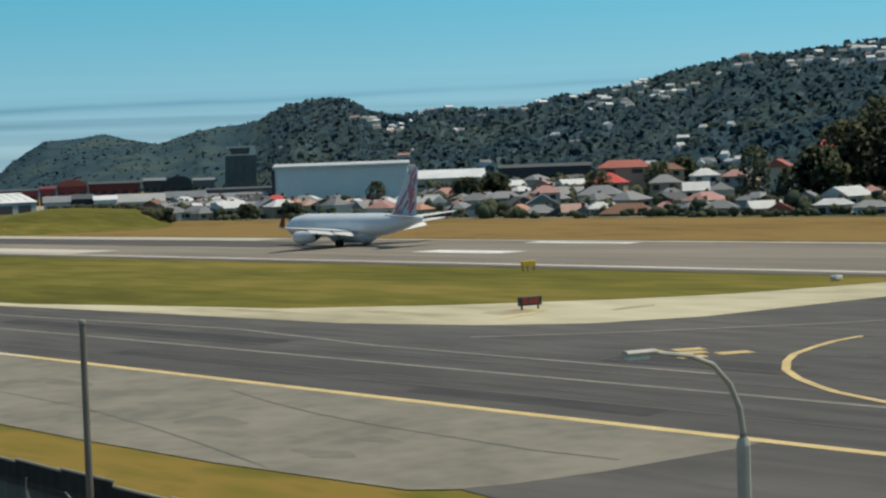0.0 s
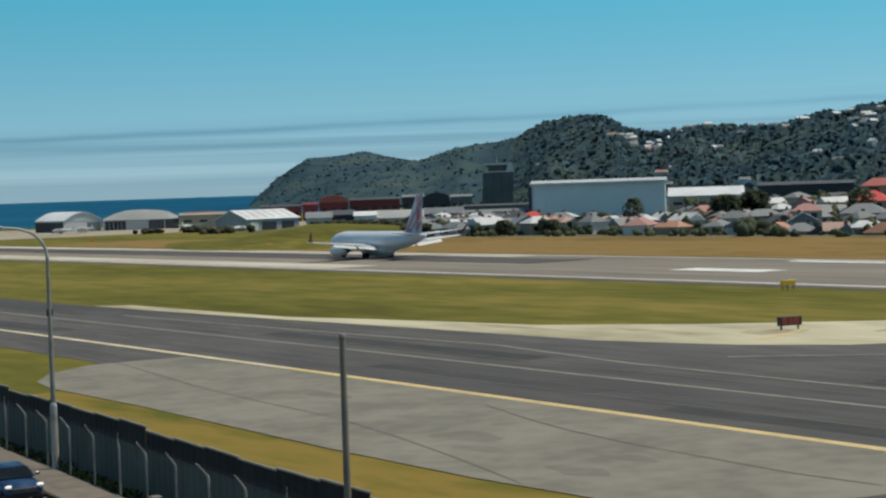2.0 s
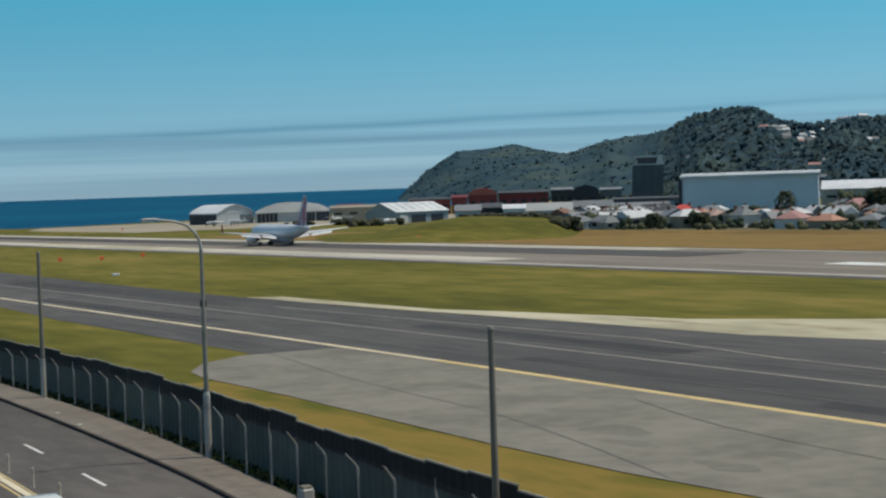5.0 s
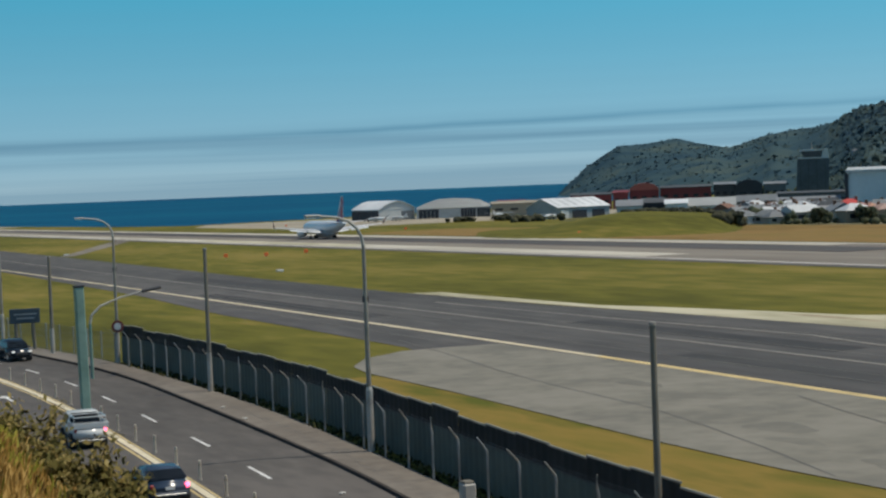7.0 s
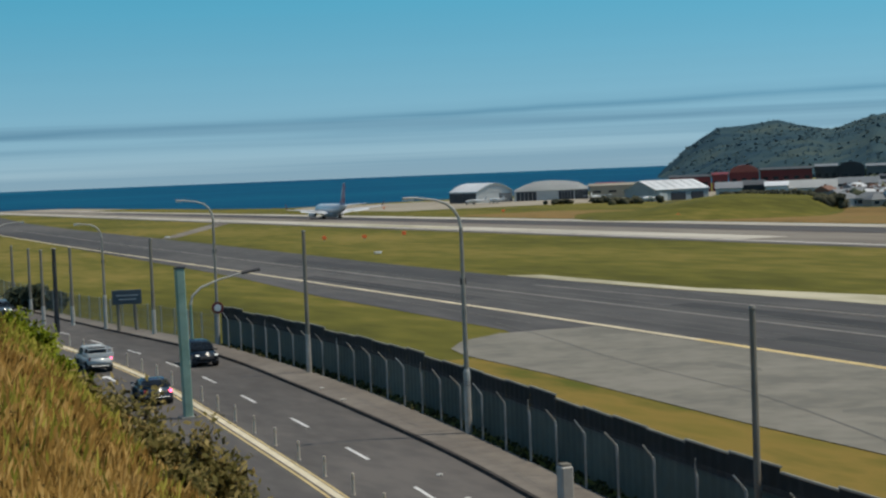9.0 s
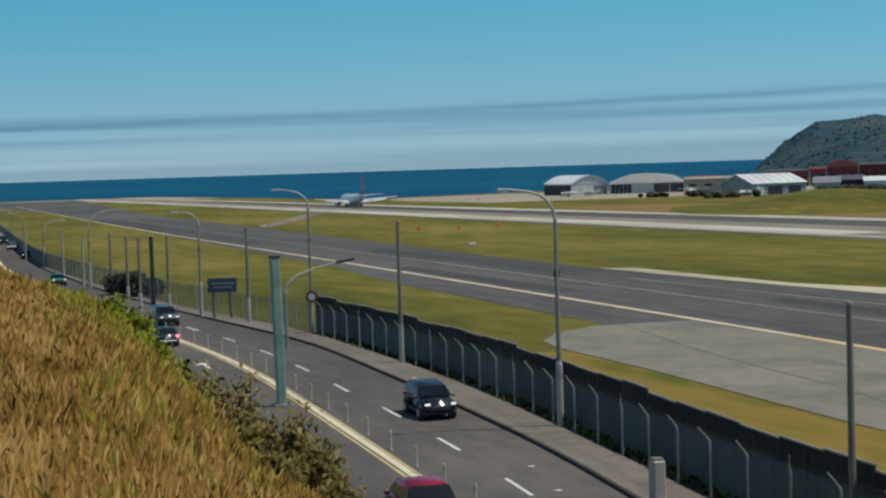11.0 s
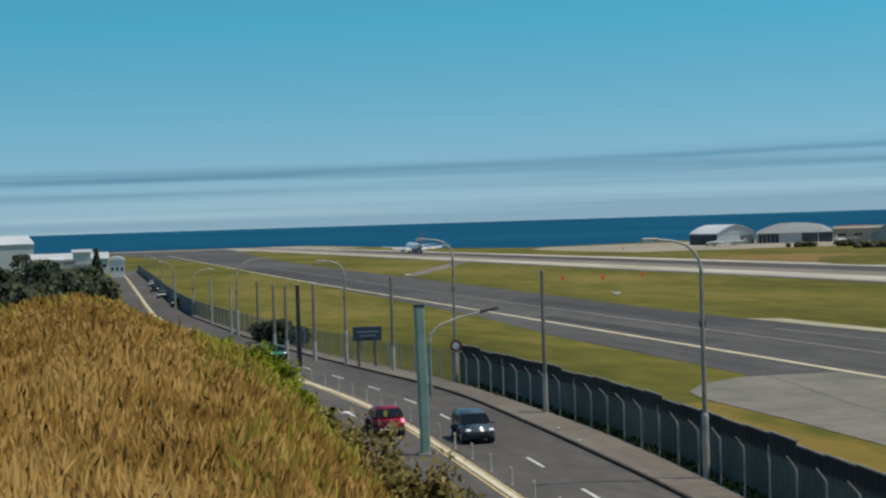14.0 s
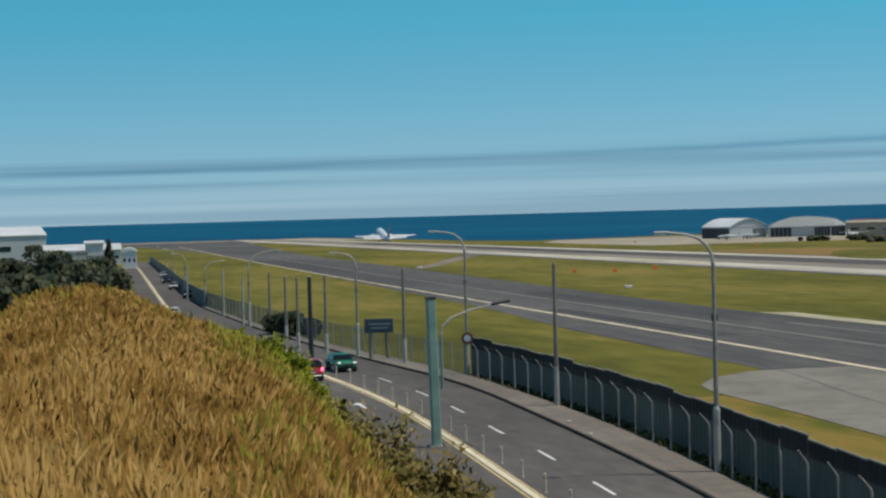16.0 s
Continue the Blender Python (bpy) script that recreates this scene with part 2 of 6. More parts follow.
CHROME = material("silver_wheel", [(0.35, 0.35, 0.36), (0.5, 0.5, 0.5)], 4.0, 0.5, 0.35, metal=0.8)
ORANGE = material("orange_marker", [(0.75, 0.12, 0.03), (0.85, 0.18, 0.05)], 2.0, 0.3, 0.7)
BRAKE = glow("tail_light_glow", (1.0, 0.12, 0.25), 4.0)
LAMPON = glow("headlamp_glow", (1.0, 0.97, 0.9), 0.5)
LENS = material("lamp_lens", [(0.55, 0.56, 0.55), (0.7, 0.7, 0.7)], 3, 0.4, 0.3)


def thin(m, share):
    """Leaves and blades let part of the light through."""
    n, l = m.node_tree.nodes, m.node_tree.links
    b, out = n["Principled BSDF"], n["Material Output"]
    lets = n.new("ShaderNodeBsdfTranslucent")
    both = n.new("ShaderNodeMixShader")
    both.inputs[0].default_value = share
    l.new(b.inputs["Base Color"].links[0].from_socket, lets.inputs["Color"])
    l.new(b.outputs[0], both.inputs[1])
    l.new(lets.outputs[0], both.inputs[2])
    l.new(both.outputs[0], out.inputs["Surface"])


for m, share in ((STRAW, 0.28), (STRAWG, 0.3), (SHRUB, 0.45), (LEAFG, 0.45), (BUSH, 0.5), (TOWNTREE, 0.5)):
    thin(m, share)


def paint(name, c, rough=0.45, k=0.82, metal=0.0):
    return material(name, [tuple(v * k for v in c), c], 0.8, 0.12, rough, metal=metal)


# ---- building tools ----
SLOPE = 0.005


def gz(y):
    """The airfield falls gently away from the viewer."""
    return -SLOPE * min(max(y, 0.0), 1500.0)


def mesh_of(name, bm, mat, smooth=False):
    me = bpy.data.meshes.new(name)
    bm.to_mesh(me)
    bm.free()
    for p in me.polygons:
        p.use_smooth = smooth
    for m in (mat if isinstance(mat, (list, tuple)) else [mat]):
        me.materials.append(m)
    return me


def part(name, bm, mat, parent=None, label="", smooth=False):
    ob = new(name, mesh_of(name, bm, mat, smooth))
    if parent is not None:
        ob.parent = parent
    return tagged(ob, label)


def thing(name, m, label, category, group="", kind=""):
    ob = new(name)
    ob.matrix_basis = m
    ob.empty_display_size = 0.2
    return tagged(ob, label, category, group, kind)


def structure(name, bm, mat, label="", category="", smooth=False):
    ob = part(name, bm, mat, None, label, smooth)
    return tagged(ob, "", category, "", "structure")


def box(bm, cx, cy, cz, sx, sy, sz, m=None, bevel=0.0):
    r = bmesh.ops.create_cube(bm, size=1.0)
    vs = r["verts"]
    bmesh.ops.scale(bm, vec=(sx, sy, sz), verts=vs)
    bmesh.ops.translate(bm, vec=(cx, cy, cz), verts=vs)
    if bevel:
        es = list({e for v in vs for e in v.link_edges})
        vs = list({v for f in bmesh.ops.bevel(bm, geom=es, offset=bevel, segments=1, affect="EDGES")["faces"] for v in f.verts} | {v for v in vs if v.is_valid})
    if m is not None:
        bmesh.ops.transform(bm, matrix=m, verts=vs)
    return vs


def tube(bm, path, radii, seg=8, cap=True):
    """A round bar along a path."""
    rings = []
    n = len(path)
    path = [Vector(p) for p in path]
    if not isinstance(radii, (list, tuple)):
        radii = [radii] * n
    for i, p in enumerate(path):
        d = (path[min(i + 1, n - 1)] - path[max(i - 1, 0)]).normalized()
        q = d.to_track_quat("Z", "Y").to_matrix()
        rings.append([bm.verts.new(p + q @ Vector((math.cos(2 * math.pi * k / seg) * radii[i], math.sin(2 * math.pi * k / seg) * radii[i], 0))) for k in range(seg)])
    for a, b in zip(rings, rings[1:]):
        for k in range(seg):
            bm.faces.new((a[k], a[(k + 1) % seg], b[(k + 1) % seg], b[k]))
    if cap:
        bm.faces.new(rings[0][::-1])
        bm.faces.new(rings[-1])
    return rings


def prism(bm, outline, lo, hi, axis="y"):
    """A closed outline (pairs) pushed from lo to hi along an axis."""
    def at(p, v):
        return (p[0], v, p[1]) if axis == "y" else (v, p[0], p[1]) if axis == "x" else (p[0], p[1], v)
    a = [bm.verts.new(at(p, lo)) for p in outline]
    b = [bm.verts.new(at(p, hi)) for p in outline]
    k = len(a)
    for i in range(k):
        bm.faces.new((a[i], a[(i + 1) % k], b[(i + 1) % k], b[i]))
    bm.faces.new(a[::-1])
    bm.faces.new(b)
    bmesh.ops.recalc_face_normals(bm, faces=bm.faces)


def sheet(name, pts, up, mat, label, category, thick=0.0):
    """A level piece of ground or marking, lifted by up over the airfield."""
    bm = bmesh.new()
    f = bm.faces.new([bm.verts.new((x, y, gz(y) + up)) for x, y in pts])
    bmesh.ops.triangulate(bm, faces=[f])
    bm.normal_update()
    if sum(f.normal.z for f in bm.faces) < 0:
        bmesh.ops.reverse_faces(bm, faces=bm.faces)
    return structure(name, bm, mat, label, category)


def ribbon(bm, line, w, up):
    """A strip of width w along a line on the ground."""
    vs = []
    for i, (x, y) in enumerate(line):
        a, b = line[max(i - 1, 0)], line[min(i + 1, len(line) - 1)]
        d = Vector((b[0] - a[0], b[1] - a[1])).normalized()
        nx, ny = d.y * w / 2, -d.x * w / 2
        vs.append((bm.verts.new((x - nx, y - ny, gz(y - ny) + up)), bm.verts.new((x + nx, y + ny, gz(y + ny) + up))))
    for (a, b), (c, d) in zip(vs, vs[1:]):
        bm.faces.new((a, b, d, c))


def line_at(line, y):
    for (x0, y0), (x1, y1) in zip(line, line[1:]):
        if y0 <= y <= y1:
            return x0 + (x1 - x0) * (y - y0) / (y1 - y0)
    return line[0][0] if y < line[0][1] else line[-1][0]


def smooth_line(line, step=3.0):
    """The same line through close points, rounded."""
    ys = np.arange(line[0][1], line[-1][1] + 0.01, step)
    xs = np.array([line_at(line, y) for y in ys])
    for _ in range(6):
        xs[1:-1] = (xs[:-2] + 2 * xs[1:-1] + xs[2:]) / 4
    return [(float(a), float(b)) for a, b in zip(xs, ys)]


def polar(bearing, r, z=0.0):
    a = radians(bearing)
    return Vector((r * math.sin(a), r * math.cos(a), z))

# ---- ground, sea and pavements ----
bm = bmesh.new()
SHORE = [(-2500, -900), (2600, -900), (2600, 1500), (1300, 1500), (700, 1200), (420, 960), (300, 905), (250, 880), (236, 980), (232, 1200), (228, 1420), (215, 1480), (-60, 1480), (-220, 1400), (-2500, 1400)]
vs = [bm.verts.new((x, y, gz(y) - 0.03)) for x, y in SHORE]
f = bm.faces.new(vs)
bmesh.ops.bisect_plane(bm, geom=bm.faces[:] + bm.edges[:] + bm.verts[:], plane_co=(0, 0, 0), plane_no=(0, 1, 0))
for v in bm.verts:
    v.co.z = gz(v.co.y) - 0.03
r = bmesh.ops.extrude_edge_only(bm, edges=[e for e in bm.edges if e.is_boundary])
for v in r["geom"]:
    if isinstance(v, bmesh.types.BMVert):
        v.co.z -= 6
bmesh.ops.triangulate(bm, faces=[f for f in bm.faces if len(f.verts) > 4])
structure("ground", bm, GRASS, "mown olive green airfield grass with dry patches", "grass")

bm = bmesh.new()
rows = []
for r in (300, 900, 1600, 2500, 3600, 4700, 4970):
    z = -9.5 + 9.3 * ((r - 300) / 4670) ** 1.5
    rows.append([bm.verts.new(polar(b, r, z)) for b in range(-60, 101, 4)])
for a, b in zip(rows, rows[1:]):
    for k in range(len(a) - 1):
        bm.faces.new((a[k], a[k + 1], b[k + 1], b[k]))
structure("water", bm, SEA, "deep blue open sea reaching the horizon", "sea")

sheet("dry_strip", [(199, 60), (272, 60), (270, 330), (262, 430), (240, 520), (205, 520), (199, 420)], -0.012, DRY, "sun-browned dry grass strip beside the runway", "grass")
sheet("suburb_ground", [(272, 60), (900, 60), (900, 640), (560, 700), (370, 640), (300, 560), (262, 440), (270, 330)], -0.008, SUBURB, "mixed gardens and yards between the houses", "ground")
sheet("gravel_apron", [(228, 640), (450, 600), (450, 800), (330, 872), (258, 868), (232, 800)], -0.01, BAREGROUND, "pale gravel apron before the hangars", "ground")
sheet("far_gravel", [(70, 1180), (225, 1180), (222, 1460), (-30, 1460)], -0.01, BAREGROUND, "pale gravel at the seaward runway end", "ground")
sheet("runway", [(146, 5), (197, 5), (197, 1440), (146, 1440)], 0.01, RUNWAY, "long grey-brown asphalt runway", "runway")
sheet("runway_shoulder", [(143.6, 5), (146, 5), (146, 1440), (143.6, 1440)], 0.005, ASPHALT, "dark asphalt runway shoulder", "pavement")
for n, (x0, x1, y0, y1, m, lab) in enumerate([
        (147.5, 149.3, 5, 1440, WORN, "white painted runway edge line"), (193.5, 195.3, 5, 1440, WORN, "white painted runway edge line"),
        (165.5, 171, 166, 184, WHITE, "white touchdown block on the runway"), (188.5, 192, 163, 184, WHITE, "white touchdown block on the runway"),
        (149.6, 159, 250, 1440, RUNPALE, "pale worn edge strip of the runway"), (187, 193.2, 250, 1440, RUNPALE, "pale worn edge strip of the runway"), (151, 157.5, 390, 520, PALE, "worn pale repair on the runway"),
        (172, 186, 225, 1000, RUBBER, "black tyre rubber streaks on the runway")]):
    sheet("marking", [(x0, y0), (x1, y0), (x1, y1), (x0, y1)], 0.03 + 0.006 * n, m, lab, "road marking")
TAXI_NEAR = [(38, 6), (41, 30), (47, 60), (50, 110), (53.5, 126), (54.3, 160), (54.5, 178), (58, 228), (63, 420), (68, 594), (71, 780), (66, 950), (56, 1150), (40, 1380)]
TAXI_FAR = [(150, 1380), (128, 1100), (104, 780), (95, 594), (90, 420), (86, 300), (84, 250), (83, 200), (84, 160), (86.6, 129), (87.7, 106), (91.3, 94), (96, 87), (104, 82.4), (124, 79.5), (147, 77), (147, 40), (146.5, 6)]
sheet("taxiway", TAXI_NEAR + TAXI_FAR, 0.0, ASPHALT, "dark grey asphalt taxiway with faded lines", "taxiway")
sheet("shoulder", [(83.2, 195), (83.7, 180), (84.5, 160), (86.6, 129), (87.7, 106), (91.3, 94), (96, 87), (104, 82.4), (124, 79.5), (146, 77), (146, 85), (137.3, 87.9), (122.1, 93.5), (113.8, 99.3), (103.5, 110), (94.6, 123), (92.6, 133.4), (89.5, 146.5), (87.2, 154.5), (86.9, 168), (86.6, 192)], 0.008, PALE, "pale yellowish concrete taxiway shoulder", "pavement")
sheet("apron", [(43.1, 48.7), (42.4, 60), (42.5, 71), (43.6, 96), (43.7, 110), (44.6, 115), (47.5, 120), (52, 123.5), (56, 123.6), (60.2, 123), (60.2, 44.2), (57.3, 44.1), (50.5, 45), (46.1, 46.2), (44.2, 47.2)], 0.012, CONCRETE, "light grey concrete apron with dark joints", "pavement")
sheet("verge", [(31, 6), (38, 6), (41, 30), (43.0, 48.6), (42.3, 60), (42.4, 71), (43.5, 96), (43.6, 108), (33.8, 108), (32, 85), (30.5, 60), (30.2, 40)], -0.01, VERGE, "half-dry verge grass along the fence", "grass")
sheet("crossing_path", [(90, 430), (94, 430), (150, 590), (143, 590)], 0.004, RUNWAY, "pale service track across the grass", "track")


def marking(line, w, mat, up, label):
    b = bmesh.new()
    ribbon(b, line, w, up)
    structure("marking", b, mat, label, "road marking")


EDGE = material("cream_edge_line", [(0.50, 0.42, 0.27), (0.70, 0.60, 0.41)], 1.0, 0.1, 0.75)
marking([(59.3, 20), (59.8, 60), (60.6, 100), (60.75, 108)], 0.75, YELLOW, 0.020, "solid yellow taxiway edge line")
marking([(60.75, 108), (61.2, 140), (61.8, 200), (62.4, 260), (63.4, 400), (66, 545), (72, 800), (80, 1100)], 0.75, EDGE, 0.020, "solid cream taxiway edge line")
marking([(70.3, 30), (70.8, 80), (71.4, 120), (71.7, 170), (72.3, 260), (75, 420), (80, 640)], 0.55, FADED, 0.020, "faded white taxiway line")
marking([(76.5, 60), (77.5, 90), (80.5, 110), (79, 140), (78, 175)], 0.45, FADED, 0.024, "faded white taxiway line")
marking([(84.5, 88), (92, 80), (104, 70), (122, 60)], 0.6, FADED, 0.026, "faded taxiway line")
marking([(97.1, 64), (93.5, 63.8), (90.2, 63), (86.4, 61.8), (83.3, 60.1), (80, 57.8), (77.3, 55.1), (75.2, 52.4), (73.7, 50.2), (72.0, 46.3), (70.8, 40), (70.2, 30)], 0.5, YELLOW, 0.028, "yellow curved taxi guide line")
for a, b in (((81.8, 71.1), (84.0, 69.9)), ((84.6, 69.6), (86.4, 68.7)), ((81.6, 66.9), (83.2, 66.0)), ((84.4, 66.0), (86.4, 65.0)), ((83.0, 68.6), (85.0, 67.4))):
    marking([a, b], 1.35, YELLOW, 0.034, "yellow block of a taxiway ground sign")
for a, b in (((104.0, 99.0), (99.5, 97.0)), ((99.5, 97.0), (95.0, 95.5))):
    marking([a, b], 0.5, YELLOW, 0.030, "thin yellow guide line on the pale shoulder")
for i, ln in enumerate(([(55.6, 132.7), (53.7, 119.2), (51.0, 103.8), (49.8, 94.3), (48.7, 81.3), (47.0, 72.9), (45.2, 65.4), (43.0, 57.3)], [(57.5, 79.7), (55.5, 73.3), (54.1, 67.7), (53.2, 61.9), (52.8, 56.6), (52.3, 50.9), (52.6, 46.3)])):
    marking(ln, 0.14, TAR, 0.022 + 0.003 * i, "dark tar seam in the apron")

rw = random.Random(8)


def wander(x0, y0, x1, y1, swing, n=14):
    return [(x0 + (x1 - x0) * k / n + swing * math.sin(k * 1.1 + x0) * rw.uniform(0.3, 1), y0 + (y1 - y0) * k / n) for k in range(n + 1)]


for i, (x0, y0, x1, y1, w) in enumerate(((64.5, 40, 66, 330, 0.16), (66.8, 50, 67.5, 200, 0.12), (74, 45, 75, 260, 0.2), (79, 50, 79.5, 150, 0.14), (81.5, 100, 81, 330, 0.16), (92, 30, 84, 76, 0.2), (104, 30, 96, 70, 0.18), (68.5, 150, 73, 420, 0.25), (57.5, 130, 60, 220, 0.14))):
    marking(wander(x0, y0, x1, y1, 0.25), w, TAR, 0.0135 + 0.0006 * i, "thin sealed crack in the taxiway")
for i, (x, y, w, d) in enumerate(((66, 92, 3.2, 26), (75.5, 118, 3.6, 40), (65, 190, 3.0, 60), (80, 64, 4, 14), (90, 50, 9, 12), (63.5, 62, 2.4, 18), (76.5, 230, 4.5, 80), (110, 55, 16, 14))):
    sheet("asphalt_patch", [(x - w / 2, y - d / 2), (x + w / 2, y - d / 2 + 0.6), (x + w / 2, y + d / 2), (x - w / 2, y + d / 2 - 0.8)], 0.0065 + 0.0006 * i, PATCH, "darker resealed patch of asphalt", "pavement")
for i, (x, y, w, d) in enumerate(((100.5, 100, 5, 4.5), (96, 108, 2.2, 12), (92, 122, 1.6, 16), (108, 93, 6, 1.6))):
    sheet("stain", [(x - w / 2, y - d * 0.4), (x + w * 0.3, y - d / 2), (x + w / 2, y + d * 0.2), (x, y + d / 2), (x - w * 0.4, y + d * 0.3)], 0.0145 + 0.0006 * i, STAIN, "brown stain on the pale shoulder", "stain")

STAINS = material("grey_smudge", [(0.162, 0.153, 0.129), (0.205, 0.191, 0.158)], 1.2, 0.3, 0.9, spec=0.2)
for i, (x, y, w, d) in enumerate(((49.5, 70, 2.6, 5.5), (47.4, 66, 1.5, 4.0), (52.0, 77, 2.4, 4.5), (46.6, 58, 1.8, 3.4), (50.5, 60, 1.3, 5.0), (54.2, 92, 1.6, 7.0))):
    c = [(x + w / 2 * math.cos(a) * (1 + 0.3 * math.sin(3 * a + i)), y + d / 2 * math.sin(a) * (1 + 0.25 * math.cos(2 * a + i))) for a in [k * math.pi / 8 for k in range(16)]]
    sheet("stain", c, 0.0155 + 0.0006 * i, STAINS, "faint grey smudge on the concrete apron", "stain")

# ---- road ----
CENTRE = smooth_line([(15.0, 18), (16.5, 30), (18.5, 48), (19.9, 64), (21.1, 86), (22.0, 104), (22.1, 115), (21.6, 130), (20.2, 150), (18.6, 180), (17.5, 230), (17.5, 272), (18.9, 314), (21.2, 378), (24.6, 476), (30, 640)])
RIGHT = smooth_line([(21.2, 18), (22.5, 30), (24.6, 48), (26, 60), (27.2, 70), (28.4, 91), (29.5, 118), (29.1, 131), (27.5, 146), (25.4, 170), (23.6, 200), (22.2, 260), (23.4, 319), (28.4, 449), (35, 640)])
FENCELINE = smooth_line([(26.4, 18), (26.8, 35), (27.4, 50), (28.3, 59), (29.3, 67), (30.0, 76), (30.9, 86), (31.5, 96), (31.7, 110), (31.6, 130), (30.4, 143), (28.2, 160), (26.2, 180), (24.4, 215), (23.0, 262), (24.2, 319), (29.2, 449), (36, 640)])
sheet("road", [(x - float(np.interp(y, (150, 320), (8.5, 3.6))), y) for x, y in CENTRE] + RIGHT[::-1], 0.03, ROAD, "dark grey two-way asphalt road", "road")
bm = bmesh.new()
for i in range(len(RIGHT) - 1):
    q = [(RIGHT[i], 0.0, 0.16), (RIGHT[i + 1], 0.0, 0.16)]
    p = []
    for (x, y) in (RIGHT[i], RIGHT[i + 1]):
        p += [bm.verts.new((x, y, gz(y) + 0.03)), bm.verts.new((x + 0.02, y, gz(y) + 0.17)), bm.verts.new((x + 0.2, y, gz(y) + 0.17))]
    bm.faces.new((p[0], p[3], p[4], p[1]))
    bm.faces.new((p[1], p[4], p[5], p[2]))
structure("kerb", bm, KERB, "dark weathered concrete kerb", "kerb")
bm = bmesh.new()
for i in range(len(RIGHT) - 1):
    p = []
    for k in (i, i + 1):
        x, y = RIGHT[k]
        p += [bm.verts.new((x + 0.2, y, gz(y) + 0.165)), bm.verts.new((max(line_at(FENCELINE, y), x + 0.6), y, gz(y) + 0.165))]
    bm.faces.new((p[0], p[1], p[3], p[2]))
structure("pavement", bm, PATH, "worn brownish asphalt footpath along the fence", "footpath")
marking([(x - 0.34, y) for x, y in CENTRE], 0.13, YELLOW, 0.040, "thin yellow centre line")
marking([(x + 0.02, y) for x, y in CENTRE], 0.34, CREAM, 0.044, "broad cream centre line")
marking([(x + 0.29, y) for x, y in CENTRE], 0.11, YELLOW, 0.048, "thin yellow centre line")
for k in range(-3, 11):
    y0 = 71.6 + 11.4 * k
    def lane(y):
        return (line_at(CENTRE, y) + line_at(RIGHT, y)) / 2 - 0.05 - 0.25 * (y > 90)
    marking([(lane(y0), y0), (lane(y0 + 2), y0 + 2), (lane(y0 + 3.9), y0 + 3.9)], 0.17, WHITE, 0.042, "white lane dash")
for y0 in (113, 128):
    c = line_at(CENTRE, y0) - 2.1
    bm = bmesh.new()
    f = bm.faces.new([bm.verts.new((c + a, y0 + b, gz(y0 + b) + 0.045)) for a, b in ((-0.1, -2.4), (0.1, -2.4), (0.1, 0.6), (0.5, 0.6), (0, 2.0), (-0.5, 0.6), (-0.1, 0.6))])
    structure("marking", bm, WHITE, "white lane arrow", "road marking")

# ---- hills and headland across the water ----
RIDGE_B = [28.2, 28.6, 29.1, 30.2, 31.1, 32.1, 32.9, 33.8, 35.1, 36.8, 38.1, 39.6, 40.3, 40.7, 41.6, 44.2, 45.5, 46.9, 48.7, 49.9, 50.9, 52.8, 54.6, 56.9, 59, 66, 80]
RIDGE_E = [-0.60, -0.19, 0.34, 1.05, 1.06, 1.21, 1.00, 0.81, 1.21, 1.41, 2.04, 2.26, 2.07, 1.76, 1.57, 1.74, 1.64, 2.00, 2.19, 2.45, 2.72, 3.06, 3.11, 3.40, 3.4, 3.7, 3.0]


def hill(b, r):
    """Height of the far hills at a bearing and range."""
    ridge_r = np.interp(b, [28, 36, 38, 41, 57, 80], [2500, 2350, 1950, 1600, 1350, 1200])
    foot_r = np.interp(b, [28, 34, 38, 42, 57, 80], [2000, 1500, 1150, 980, 780, 700])
    top = EYE.z + ridge_r * math.tan(radians(np.interp(b, RIDGE_B, RIDGE_E))) - 3.0 * (b > 37)
    k = min(max((r - foot_r) / (ridge_r - foot_r), 0.0), 1.0)
    x, y = r * math.sin(radians(b)), r * math.cos(radians(b))
    wob = noise.fractal(Vector((x, y, 0)) * 0.006, 0.9, 2.0, 4)
    spur = 1 - abs(noise.noise(Vector((b * 0.42, r * 0.0009, 5.0)))) * 2.2
    z = -7.5 + (top + 7.5) * (k ** 0.85 if k < 1 else 1)
    z += (wob * 9 + spur * 13 - 6) * k * (1 - k) * 4 * 0.7
    crown = noise.noise(Vector((x, y, 1)) * 0.045) + 0.5 * noise.noise(Vector((x, y, 7)) * 0.11)
    z += crown * (2.3 if b > 37.4 else 1.2) * min(1.0, 8 * k)
    if r > ridge_r:
        z -= (r - ridge_r) * 0.35
    return z


bm = bmesh.new()
rows = []
bearings = np.concatenate([np.arange(28.2, 62, 0.12), np.arange(62, 80.1, 0.6)])
for b in bearings:
    rr = np.interp(b, [28, 36, 38, 41, 57, 80], [2500, 2350, 1950, 1600, 1350, 1200])
    f0 = np.interp(b, [28, 34, 38, 42, 57, 80], [2000, 1500, 1150, 980, 780, 700])
    rows.append([bm.verts.new(polar(b, f0 - 10 + (rr - f0) * k / 92.0, hill(b, f0 - 10 + (rr - f0) * k / 92.0))) for k in range(96)])
for i in range(len(rows) - 1):
    for k in range(95):
        f = bm.faces.new((rows[i][k], rows[i + 1][k], rows[i + 1][k + 1], rows[i][k + 1]))
        # both slope materials carry painted haze
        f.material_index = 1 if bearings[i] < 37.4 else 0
structure("hillside", bm, [HILL, HEAD], "bush-covered hills and a bare headland over the bay, haze-tinted blue", "hill", smooth=True)

ICO = bmesh.new()
bmesh.ops.create_icosphere(ICO, subdivisions=1, radius=1.0)
ICO_V = np.array([v.co[:] for v in ICO.verts])
ICO_F = np.array([[v.index for v in f.verts] for f in ICO.faces])
ICO.free()


